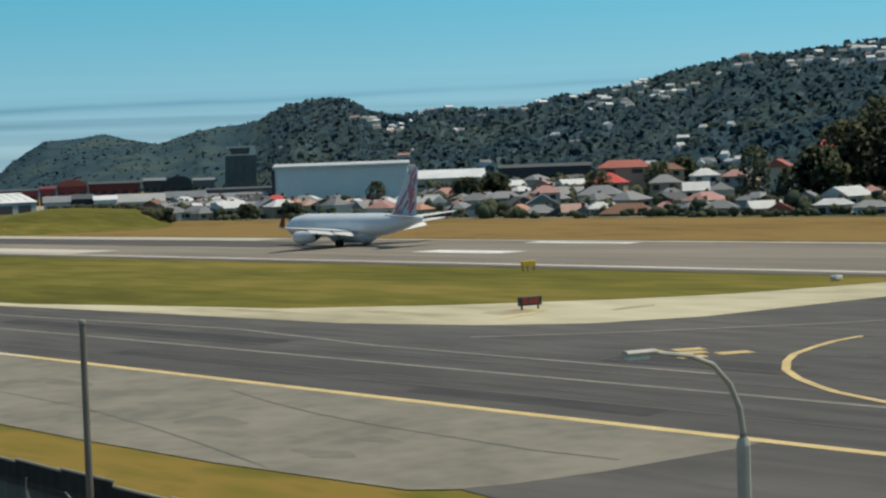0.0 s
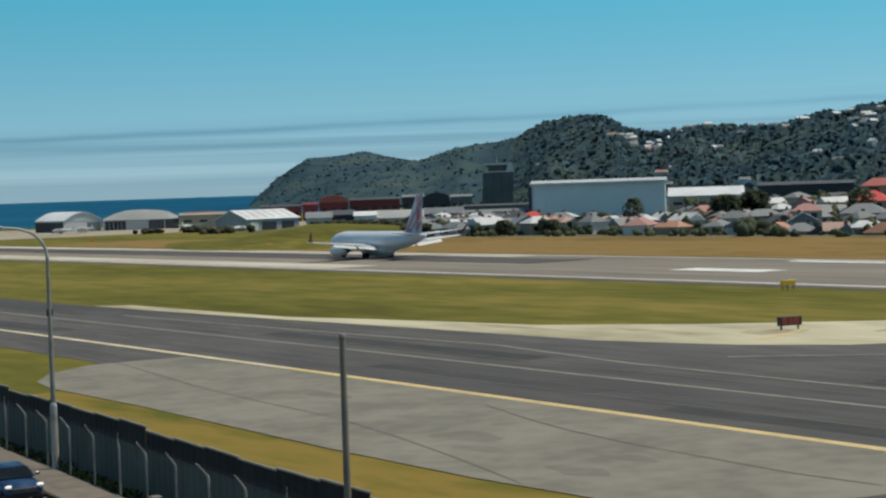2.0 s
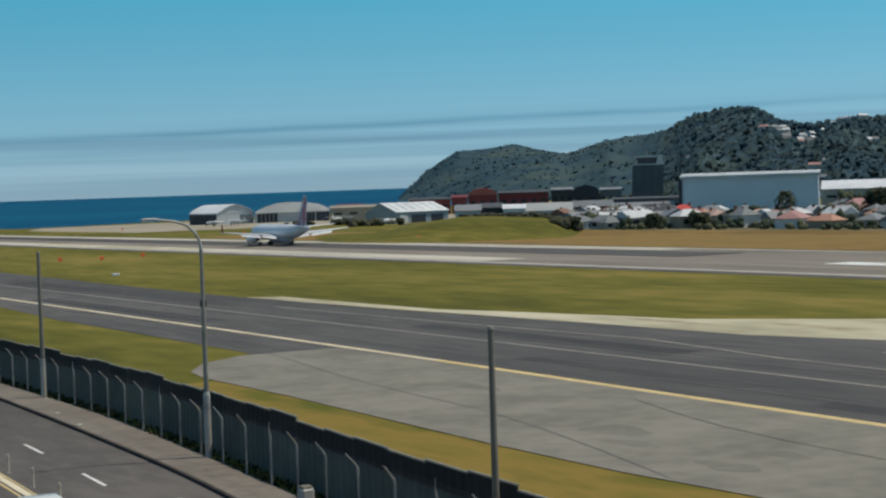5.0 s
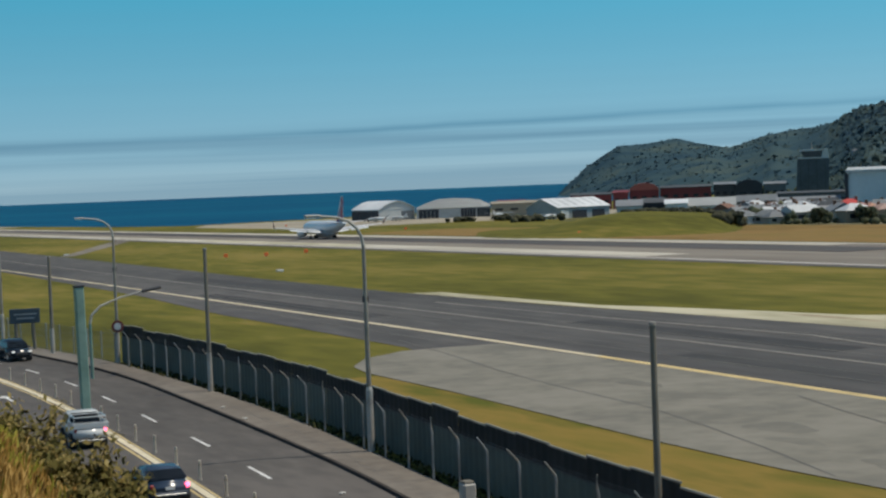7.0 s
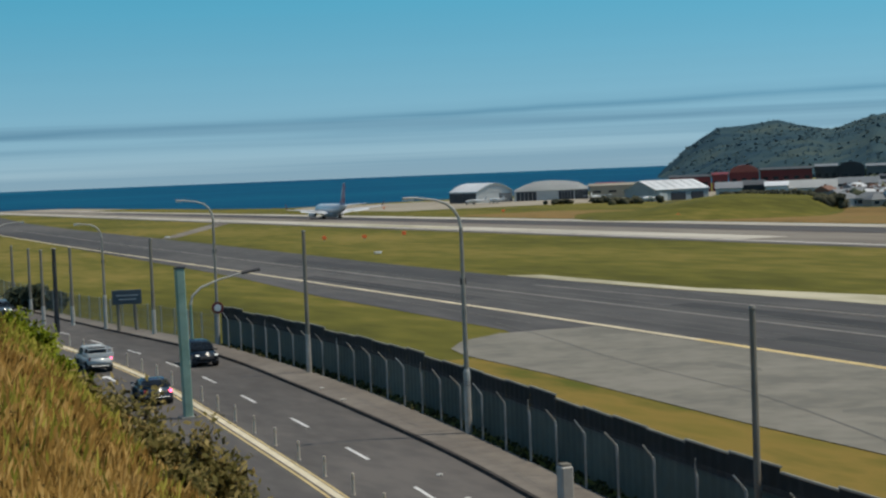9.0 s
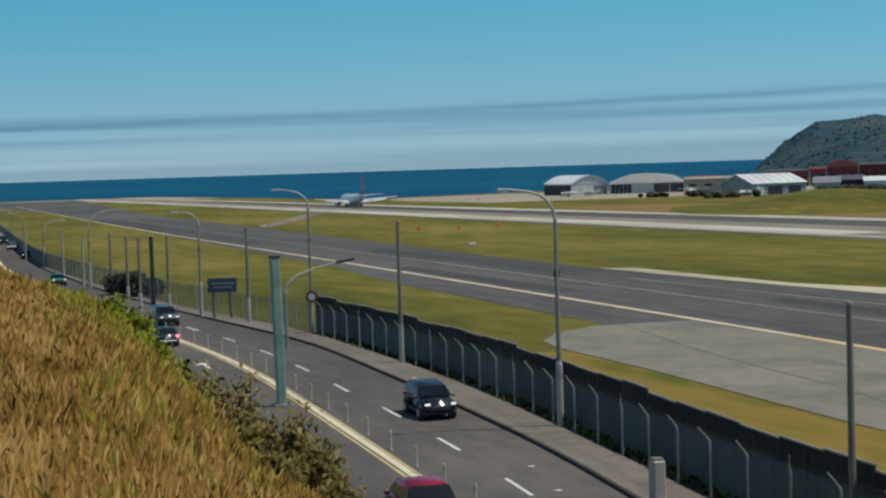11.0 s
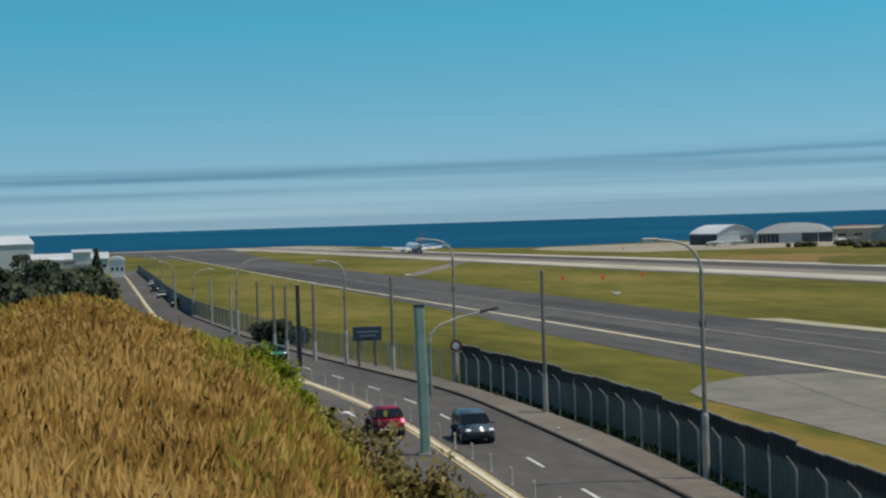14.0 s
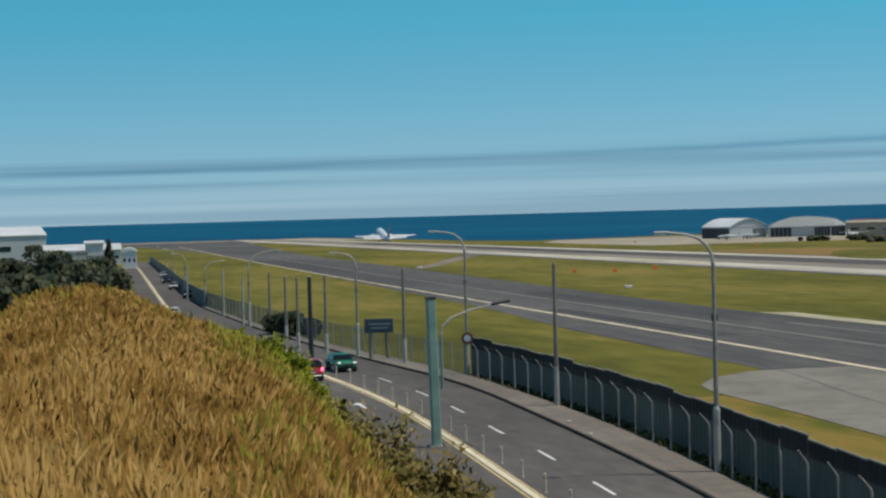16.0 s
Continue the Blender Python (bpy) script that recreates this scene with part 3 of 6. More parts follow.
def clumps(name, spots, mat, label, category, kind="stuff", parent=None, rough=0.28):
    """Many uneven leaf clumps in one mesh. spots: x, y, z, radius, height."""
    rng = np.random.default_rng(7)
    verts, faces = [], []
    for i, (x, y, z, r, h) in enumerate(spots):
        v = ICO_V * (1 + rng.normal(0, rough, (len(ICO_V), 1)))
        verts.append(v * (r, r, h) + (x, y, z))
        faces.append(ICO_F + i * len(ICO_V))
    me = bpy.data.meshes.new(name)
    v, f = np.concatenate(verts), np.concatenate(faces)
    me.from_pydata(v.tolist(), [], f.tolist())
    me.polygons.foreach_set("use_smooth", np.ones(len(f), dtype=bool))
    me.materials.append(mat)
    ob = new(name, me)
    if parent is not None:
        ob.parent = parent
        return ob
    return tagged(ob, label, category, "", kind)




def foliage(name, spots, mat, seed, label="", category="", parent=None, turn_out=0.55):
    """Many small uneven leaf patches in one mesh. spots: x, y, z, size and the way the crown faces there."""
    rg = np.random.default_rng(seed)
    n = len(spots)
    at = np.array([p[:3] for p in spots], dtype=float)
    size = np.array([p[3] for p in spots], dtype=float)
    way = np.array([p[4] for p in spots], dtype=float)
    u = rg.normal(0, 1, (n, 3))
    u /= np.linalg.norm(u, axis=1)[:, None]
    v = np.cross(u, rg.normal(0, 1, (n, 3)))
    v /= np.linalg.norm(v, axis=1)[:, None]
    verts = np.empty((n, 6, 3))
    for k in range(6):
        a = math.pi * k / 3
        reach = (size * rg.uniform(0.55, 1.15, n))[:, None]
        verts[:, k] = at + (u * math.cos(a) + v * math.sin(a)) * reach
    me = bpy.data.meshes.new(name)
    me.from_pydata(verts.reshape(-1, 3).tolist(), [], np.arange(n * 6).reshape(n, 6).tolist())
    me.polygons.foreach_set("use_smooth", np.ones(n, dtype=bool))
    nor = way + rg.normal(0, turn_out, (n, 3))
    nor /= np.linalg.norm(nor, axis=1)[:, None] + 1e-9
    me.normals_split_custom_set_from_vertices(np.repeat(nor, 6, axis=0).tolist())
    me.materials.append(mat)
    ob = new(name, me)
    if parent is not None:
        ob.parent = parent
        return ob
    return tagged(ob, label, category, "", "stuff")


rng = np.random.default_rng(3)
spots = []
for _ in range(21000):
    b = rng.uniform(28.6, 62) if rng.random() < 0.25 else rng.uniform(37.0, 62)
    rr = np.interp(b, [28, 36, 38, 41, 57, 80], [2500, 2350, 1950, 1600, 1350, 1200])
    f0 = np.interp(b, [28, 34, 38, 42, 57, 80], [2000, 1500, 1150, 980, 780, 700])
    r = f0 + (rr - f0) * rng.uniform(0, 1.0)
    p = polar(b, r, hill(b, r))
    s = rng.uniform(1.2, 3.4)
    spots.append((p.x, p.y, p.z + s * (0.3 if b > 37.4 else 0.0), s, (0.0, -0.45, 0.8)))
# leaf green shifted to blue, imitating haze over the bay
foliage("hill_bush", spots, BUSH, 8, "dark green hillside bush with blue haze in its colour", "trees", turn_out=0.3)

# ---- houses ----
ROOFS = [paint("red_roof", (0.40, 0.11, 0.085), 0.7), paint("salmon_roof", (0.44, 0.29, 0.24), 0.7), paint("grey_roof", (0.22, 0.23, 0.24), 0.6), paint("pale_roof", (0.60, 0.61, 0.61), 0.5), paint("brown_roof", (0.22, 0.11, 0.07), 0.8), paint("dark_roof", (0.07, 0.075, 0.08), 0.7), paint("orange_roof", (0.48, 0.25, 0.17), 0.7)]
ROOFS += [paint("slate_roof", (0.16, 0.175, 0.185), 0.65), paint("rose_roof", (0.42, 0.22, 0.20), 0.7), paint("bright_red_roof", (0.62, 0.075, 0.06), 0.6)]
ROOFNAMES = ["red", "salmon", "grey", "pale", "brown", "dark", "orange", "slate", "rose", "bright red"]
WALLS = [paint("cream_wall", (0.52, 0.48, 0.41), 0.85), paint("white_wall", (0.66, 0.66, 0.64), 0.8), paint("tan_wall", (0.38, 0.31, 0.23), 0.85), paint("grey_wall", (0.30, 0.31, 0.32), 0.85)]
WALLNAMES = ["cream", "white", "tan", "grey"]


def house(w, d, h, roofm, wallm, label, hipped, deep=1.0):
    t = thing("house", pose(0, 0, -50), label, "house", "houses of the suburb")
    b = bmesh.new()
    box(b, 0, 0, (h - deep) / 2, w, d, h + deep)
    part("wall", b, wallm, t)
    b = bmesh.new()
    e, rise = 0.5, 0.30 * d
    if hipped:
        e = 0.45
        base = [b.verts.new(p) for p in ((-w / 2 - e, -d / 2 - e, h), (w / 2 + e, -d / 2 - e, h), (w / 2 + e, d / 2 + e, h), (-w / 2 - e, d / 2 + e, h))]
        top = [b.verts.new((-w / 2 + d * 0.42, 0, h + rise)), b.verts.new((w / 2 - d * 0.42, 0, h + rise))]
        for f in ((base[0], base[1], top[1], top[0]), (base[2], base[3], top[0], top[1]), (base[1], base[2], top[1]), (base[3], base[0], top[0]), base[::-1]):
            b.faces.new(f)
    else:
        prism(b, [(-d / 2 - e, h - 0.15), (d / 2 + e, h - 0.15), (0, h + rise)], -w / 2 - e, w / 2 + e, "x")
    roof = part("roof", b, roofm, t)
    b = bmesh.new()
    box(b, w * 0.2, d * 0.12, h + rise * 0.8, 0.8, 0.8, 2.0)
    part("chimney", b, ROOFS[4], roof)
    for sx in (-0.28, 0.24):
        b = bmesh.new()
        box(b, w * sx, -d / 2 - 0.02, h * 0.55, w * 0.2, 0.12, 1.3)
        part("window", b, GLASS, t)
    return t


PROTOS = []
rng = np.random.default_rng(11)
for i in range(16):
    ri, wi = (2, 7, 3, 4, 2, 8, 5, 2, 7, 2, 6, 4, 3, 7, 1, 5)[i], i % 4
    hipped = i % 3 != 0
    PROTOS.append(house(rng.uniform(8.5, 13), rng.uniform(6.5, 8.5), rng.uniform(2.4, 3.6), ROOFS[ri], WALLS[wi],
                        f"{WALLNAMES[wi]} house with a {ROOFNAMES[ri]} {'hipped' if hipped else 'gabled'} roof in the suburb", hipped))
placed = []
PALE_ONES = [0, 2, 4, 7, 9, 12, 1]


def settle(i, b, r, z, turn, size=1.0):
    p = polar(b, r, z)
    placed.append((p.x, p.y, 9))
    src = PROTOS[i % len(PROTOS)]
    copy_thing(src, Matrix.Translation(p) @ pose(0, 0, 0, 0, 0, turn)).scale = (size, size, size)


for row, X in enumerate((286, 308, 332, 362, 400, 455, 520)):
    y = X / math.tan(radians(60))
    while y < X / math.tan(radians(33.5 if X > 320 else 34.8)):
        x = X + rng.uniform(-5, 5)
        b, r = math.degrees(math.atan2(x, y)), math.hypot(x, y)
        if (X == 286 and b > 45.2) or (X in (332, 362) and 47 < b < 53 and rng.random() < 0.6):
            y += 9.0
            continue
        if not (36.9 < b < 42.6 and r > 590) and not (b < 37 and r > 625):
            lift = max(0, x - 400) * 0.022
            settle(int(rng.choice(PALE_ONES) if rng.random() < 0.3 else rng.integers(0, 16)), b, r, gz(y) + lift, rng.choice([0, 90, 45]) + rng.uniform(-20, 20) - 8, rng.uniform(0.68, 0.95))
        y += rng.uniform(9.5, 15.0) + (3.0 if X > 440 else 0.0)


def hillside_houses():
    """Hundreds of tiny houses on the far hills, too small to tell apart, in one mesh."""
    mats = [WALLS[1], WALLS[0], WALLS[3], ROOFS[3], ROOFS[2], ROOFS[7], ROOFS[8]]
    verts, faces, index = [], [], []
    for _ in range(470):
        b = rng.uniform(37.2, 60)
        q = rng.choice([rng.uniform(0.0, 0.09), rng.uniform(0.55, 0.97), rng.uniform(0.1, 0.5)], p=[0.40, 0.54, 0.06])
        rr = np.interp(b, [28, 36, 38, 41, 57, 80], [2500, 2350, 1950, 1600, 1350, 1200])
        f0 = np.interp(b, [28, 34, 38, 42, 57, 80], [2000, 1500, 1150, 980, 780, 700])
        r = f0 + (rr - f0) * q
        if noise.noise(polar(b, r) * 0.011) < -0.02 or (b < 39.8 and q > 0.5):
            continue
        w, d, h = rng.uniform(2.0, 4.6), rng.uniform(1.8, 3.0), rng.uniform(1.6, 3.4)
        a = radians(-b + rng.uniform(-60, 60))
        p = polar(b, r, hill(b, r) + 0.6)
        wall, roof = int(rng.integers(0, 3)), int(rng.choice([3, 4, 5, 6], p=[0.50, 0.26, 0.20, 0.04]))
        n = len(verts)
        for x, y, z in ((-w, -d, -4), (w, -d, -4), (w, d, -4), (-w, d, -4), (-w, -d, h), (w, -d, h), (w, d, h), (-w, d, h), (-w * 0.9, 0, h + 1.6), (w * 0.9, 0, h + 1.6)):
            verts.append((p.x + x * math.cos(a) - y * math.sin(a), p.y + x * math.sin(a) + y * math.cos(a), p.z + z))
        for f, m in (((0, 1, 5, 4), wall), ((1, 2, 6, 5), wall), ((2, 3, 7, 6), wall), ((3, 0, 4, 7), wall), ((4, 5, 9, 8), roof), ((6, 7, 8, 9), roof), ((5, 6, 9), wall), ((7, 4, 8), wall)):
            faces.append(tuple(n + k for k in f))
            index.append(m)
    me = bpy.data.meshes.new("hillside_houses")
    me.from_pydata(verts, [], faces)
    for m in mats:
        me.materials.append(m)
    me.polygons.foreach_set("material_index", index)
    tagged(new("hillside_houses", me), "scattered small pale houses on the hillside", "houses", "", "stuff")


hillside_houses()
for _ in range(60):
    b, r = rng.uniform(33.9, 37.6), rng.uniform(470, 640)
    settle(int(rng.choice((0, 1, 4, 8, 9, 13, 6, 2))), b, r, gz(r * math.cos(radians(b))), -b + rng.uniform(-50, 50), rng.uniform(0.6, 0.9))


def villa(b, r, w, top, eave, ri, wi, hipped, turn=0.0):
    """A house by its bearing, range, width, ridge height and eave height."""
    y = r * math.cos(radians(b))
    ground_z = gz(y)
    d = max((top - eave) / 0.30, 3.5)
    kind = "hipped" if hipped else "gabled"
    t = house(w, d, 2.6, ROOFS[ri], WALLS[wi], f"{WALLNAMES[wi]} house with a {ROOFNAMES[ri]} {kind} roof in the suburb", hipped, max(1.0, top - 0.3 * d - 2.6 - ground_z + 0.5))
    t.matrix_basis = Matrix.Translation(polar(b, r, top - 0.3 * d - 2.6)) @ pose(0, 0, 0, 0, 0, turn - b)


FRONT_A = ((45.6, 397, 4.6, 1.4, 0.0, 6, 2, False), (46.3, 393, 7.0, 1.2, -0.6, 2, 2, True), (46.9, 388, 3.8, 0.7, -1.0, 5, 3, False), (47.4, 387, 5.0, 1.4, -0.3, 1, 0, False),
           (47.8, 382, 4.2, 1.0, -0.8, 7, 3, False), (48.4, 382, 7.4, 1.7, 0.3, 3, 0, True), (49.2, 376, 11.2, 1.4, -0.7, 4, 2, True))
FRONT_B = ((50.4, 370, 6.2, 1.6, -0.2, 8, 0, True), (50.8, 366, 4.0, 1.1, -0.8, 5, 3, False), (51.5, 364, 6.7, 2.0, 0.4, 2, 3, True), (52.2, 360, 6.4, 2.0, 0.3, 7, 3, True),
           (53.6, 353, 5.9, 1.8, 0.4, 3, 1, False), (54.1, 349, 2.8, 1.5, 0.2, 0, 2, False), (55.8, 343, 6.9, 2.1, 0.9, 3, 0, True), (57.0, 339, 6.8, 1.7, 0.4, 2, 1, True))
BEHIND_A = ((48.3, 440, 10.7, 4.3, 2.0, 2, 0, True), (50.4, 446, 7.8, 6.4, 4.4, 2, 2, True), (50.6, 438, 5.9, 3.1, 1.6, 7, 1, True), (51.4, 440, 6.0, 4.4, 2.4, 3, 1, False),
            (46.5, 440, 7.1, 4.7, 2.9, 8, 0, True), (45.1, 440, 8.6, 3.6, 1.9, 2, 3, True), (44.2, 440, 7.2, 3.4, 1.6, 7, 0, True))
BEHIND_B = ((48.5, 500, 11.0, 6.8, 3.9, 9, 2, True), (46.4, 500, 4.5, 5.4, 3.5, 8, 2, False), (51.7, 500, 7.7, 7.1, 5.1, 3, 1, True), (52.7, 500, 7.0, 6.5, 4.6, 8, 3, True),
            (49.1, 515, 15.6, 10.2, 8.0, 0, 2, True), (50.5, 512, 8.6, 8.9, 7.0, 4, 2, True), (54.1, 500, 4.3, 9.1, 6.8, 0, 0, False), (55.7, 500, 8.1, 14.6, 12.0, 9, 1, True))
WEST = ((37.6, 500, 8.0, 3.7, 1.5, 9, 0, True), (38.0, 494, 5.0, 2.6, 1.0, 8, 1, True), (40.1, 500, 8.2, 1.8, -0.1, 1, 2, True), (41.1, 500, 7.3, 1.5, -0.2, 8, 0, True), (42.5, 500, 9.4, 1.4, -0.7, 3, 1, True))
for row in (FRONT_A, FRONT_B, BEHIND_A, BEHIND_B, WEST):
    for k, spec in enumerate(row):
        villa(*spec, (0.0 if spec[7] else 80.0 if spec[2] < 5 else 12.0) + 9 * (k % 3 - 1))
for p in PROTOS:
    for o in (*p.children_recursive, p):
        bpy.data.objects.remove(o)

spots = []
for _ in range(720):
    b = rng.uniform(34, 61)
    r = max(rng.uniform(274, 600) / math.sin(radians(b)), 360)
    if 37 < b < 42.5 and r > 560:
        continue
    x, y = r * math.sin(radians(b)), r * math.cos(radians(b))
    s = rng.uniform(0.9, 2.6)
    lift = max(0, x - 400) * 0.022
    for _ in range(4):
        spots.append((x + rng.normal(0, s * 0.6), y + rng.normal(0, s * 0.6), gz(y) + lift + s * rng.uniform(0.3, 1.3), s * 0.6, s * 0.7))
for _ in range(150):
    b = rng.uniform(35, 61)
    x = rng.uniform(272, 292)
    y = x / math.tan(radians(b))
    s = rng.uniform(0.6, 1.7)
    for _ in range(3):
        spots.append((x + rng.normal(0, s * 0.8), y + rng.normal(0, s * 1.2), gz(y) + s * rng.uniform(0.2, 0.9), s * 0.7, s * 0.6))
clumps("garden_shrubs", spots, TOWNTREE, "dark garden shrubs between the houses", "bushes")
# ---- large buildings across the airfield ----
MIDGREY = paint("mid_grey_roof", (0.36, 0.37, 0.36), 0.6)
SHEDCLAD = paint("blue_grey_cladding", (0.66, 0.73, 0.76), 0.6, 0.92)
CLAD = paint("grey_cladding", (0.56, 0.58, 0.57), 0.6, 0.92)
PALECLAD = paint("pale_cladding", (0.55, 0.57, 0.57), 0.5)
WHITECLAD = paint("white_cladding", (0.74, 0.75, 0.75), 0.45)
TOWERM = paint("tower_cladding", (0.085, 0.105, 0.125), 0.4, 0.6)
REDCLAD = paint("red_cladding", (0.20, 0.028, 0.03), 0.6)
DOORD = paint("hangar_dark", (0.035, 0.038, 0.05), 0.6)
TANW = paint("tan_block_wall", (0.36, 0.32, 0.25), 0.85)


def base_at(b, r, turn=None):
    y = r * math.cos(radians(b))
    return Matrix.Translation(polar(b, r, gz(y))) @ pose(0, 0, 0, 0, 0, -b if turn is None else turn)


def big_shed():
    t = thing("warehouse", base_at(39.75, 640, -43), "large grey metal-clad warehouse with a pale roof edge", "warehouse")
    b = bmesh.new()
    box(b, 0, 10, 6.3, 49, 20, 14.6)
    part("wall", b, SHEDCLAD, t)
    for i in range(24):
        b = bmesh.new()
        box(b, -23.5 + i * 2.04, -0.02, 5.8, 0.08, 0.06, 12.2)
        part("cladding_rib", b, SHEDCLAD, t)
    b = bmesh.new()
    prism(b, [(-0.7, 13.0), (-0.7, 14.0), (10, 15.0), (20.7, 14.0), (20.7, 13.4), (10, 14.4)], -25.2, 25.2, "x")
    part("roof", b, PALECLAD, t)
    b = bmesh.new()
    box(b, -25.0, -0.4, 6, 1.2, 0.9, 13.6)
    part("corner_duct", b, DOORD, t)


def tower():
    t = thing("control_tower", base_at(36.42, 900) @ Matrix.Diagonal((1.14, 1, 1, 1)), "dark leaning airport control tower with a glazed cab", "control tower")
    b = bmesh.new()
    r0 = [b.verts.new(p) for p in ((-7.0, -6, -1), (7.2, -6, -1), (7.2, 6, -1), (-7.0, 6, -1))]
    r1 = [b.verts.new(p) for p in ((-6.0, -6, 21.5), (8.0, -6, 21.5), (8.0, 6, 21.5), (-6.0, 6, 21.5))]
    for i in range(4):
        b.faces.new((r0[i], r0[(i + 1) % 4], r1[(i + 1) % 4], r1[i]))
    b.faces.new(r0[::-1])
    b.faces.new(r1)
    part("shaft", b, TOWERM, t)
    b = bmesh.new()
    box(b, 1, 0, 21.8, 13.2, 12.6, 0.6)
    part("gallery", b, CLAD, t)
    b = bmesh.new()
    prism(b, [(-3.2, 22.1), (5.2, 22.1), (6.6, 25.4), (-4.4, 25.4)], -4.6, 4.6, "y")
    part("cab", b, GLASS, t)
    b = bmesh.new()
    box(b, 1.1, 0, 25.7, 12.4, 10.4, 0.6)
    roof = part("roof", b, WHITECLAD, t)
    b = bmesh.new()
    prism(b, [(4.4, 21.5), (8.0, 21.5), (7.0, 26.6), (5.6, 26.6)], -6.05, -5.4, "y")
    part("lift_fin", b, CLAD, t)
    b = bmesh.new()
    tube(b, [(0.5, 0, 26.0), (0.5, 0, 29.5)], 0.18, 6)
    part("mast", b, STEEL, roof)
    for k in range(4):
        b = bmesh.new()
        box(b, -6.6 + 14.4 * (k + 0.5) / 4, -6.08, 10, 0.16, 0.12, 21)
        part("cladding_rib", b, DARK, t)


def arch_hangar(b0, b1, r, height, bays, label, roofm):
    bc, w = (b0 + b1) / 2, r * radians(b1 - b0)
    t = thing("hangar", base_at(bc, r), label, "hangar", "hangars by the shore")
    out = [(0.3, -0.5), (0.3, height * 0.5), (13, height * 0.52), (29.7, height * 0.5), (29.7, -0.5)]
    b = bmesh.new()
    prism(b, out, -w / 2, w / 2, "x")
    part("wall", b, PALECLAD, t)
    crest = [(-0.5, 0.56), (-0.36, 0.80), (-0.2, 0.97), (0.0, 1.0), (0.2, 0.96), (0.37, 0.86), (0.5, 0.60)]
    for (u0, s0), (u1, s1) in zip(crest, crest[1:]):
        b = bmesh.new()
        ra, rb = [], []
        for row, u, s in ((ra, u0, s0), (rb, u1, s1)):
            for y, k in ((-0.3, 0.0), (4.0, 0.62), (8.0, 0.9), (13.0, 1.0), (20.0, 0.9), (30.2, 0.0)):
                row.append(b.verts.new((u * w, y, height * (0.5 + (s - 0.5) * k) + 0.1)))
        for k in range(5):
            b.faces.new((ra[k], rb[k], rb[k + 1], ra[k + 1]))
        bmesh.ops.solidify(b, geom=b.faces[:], thickness=0.18)
        part("roof_section", b, roofm, t)
    for x0, x1 in bays:
        b = bmesh.new()
        box(b, (x0 + x1) / 2 * w, 0.25, height * 0.22, (x1 - x0) * w, 0.3, height * 0.48)
        d = part("door", b, DOORD, t)
        for k in range(1, 5):
            b = bmesh.new()
            box(b, (x0 + (x1 - x0) * k / 5) * w, 0.07, height * 0.22, 0.14, 0.1, height * 0.46)
            part("door_rail", b, CLAD, d)


def white_shed():
    t = thing("storage_shed", base_at(28.12, 672, 10), "white gabled storage shed with translucent roof strips", "shed")
    b = bmesh.new()
    prism(b, [(0.0, -0.6), (0.0, 4.3), (9.7, 7.7), (19.4, 4.3), (19.4, -0.6)], 0.3, 26.7, "x")
    part("wall", b, paint("blue_grey_wall", (0.36, 0.40, 0.43), 0.7), t)
    for y0, z0, y1, z1 in ((-0.6, 4.15, 9.75, 7.75), (20.0, 4.15, 9.65, 7.75)):
        b = bmesh.new()
        prism(b, [(y0, z0), (y1, z1), (y1, z1 + 0.2), (y0, z0 + 0.2)], 0, 27, "x")
        roof = part("roof", b, WHITECLAD, t)
        for k in range(6):
            b = bmesh.new()
            x = 2.2 + k * 4.2
            ya, za, yb, zb = y0 + (y1 - y0) * 0.2, z0 + (z1 - z0) * 0.2, y0 + (y1 - y0) * 0.92, z0 + (z1 - z0) * 0.92
            prism(b, [(ya, za + 0.2), (yb, zb + 0.2), (yb, zb + 0.26), (ya, za + 0.26)], x, x + 1.3, "x")
            part("roof_light", b, PALECLAD, roof)
    for x, w, h, m in ((4.0, 4.0, 3.2, WHITECLAD), (11.5, 7.0, 3.0, DOORD), (21.0, 6.0, 3.0, DOORD)):
        b = bmesh.new()
        box(b, x, -0.05, h / 2, w, 0.3, h)
        part("door", b, m, t)


def block(name, b0, b1, r, z0, z1, depth, wallm, roofm, label, cat, windows=0, arch=False, fall=0.0):
    """A long building between two bearings; fall: how far its roof slopes down to the eave before it."""
    bc, w = (b0 + b1) / 2, r * radians(b1 - b0)
    m = base_at(bc, r)
    t = thing(name, m, label, cat)
    lo, hi = z0 - m.translation.z, z1 - m.translation.z - fall
    b = bmesh.new()
    box(b, 0, depth / 2, (lo + hi) / 2, w, depth, hi - lo)
    part("wall", b, wallm, t)
    b = bmesh.new()
    if arch:
        prism(b, [(-w / 2 - 0.3, hi)] + [(-w / 2 * math.cos(math.pi * k / 8), hi + 0.05 + w * 0.24 * math.sin(math.pi * k / 8)) for k in range(9)] + [(w / 2 + 0.3, hi)], -0.3, depth + 0.3, "y")
    elif fall:
        prism(b, [(-0.5, hi), (-0.5, hi + 0.2), (depth * 0.6, hi + fall), (depth + 0.5, hi + fall * 0.35), (depth + 0.5, hi)], -w / 2 - 0.4, w / 2 + 0.4, "x")
    else:
        prism(b, [(-0.4, hi), (-0.4, hi + 0.35), (depth / 2, hi + 0.35 + depth * 0.05), (depth + 0.4, hi + 0.35), (depth + 0.4, hi)], -w / 2 - 0.4, w / 2 + 0.4, "x")
    part("roof", b, roofm, t)
    for k in range(windows):
        b = bmesh.new()
        box(b, -w / 2 + w * (k + 0.5) / windows, -0.03, lo + (hi - lo) * 0.6, w / windows * 0.5, 0.12, (hi - lo) * 0.16)
        part("window", b, GLASS, t)
    return t


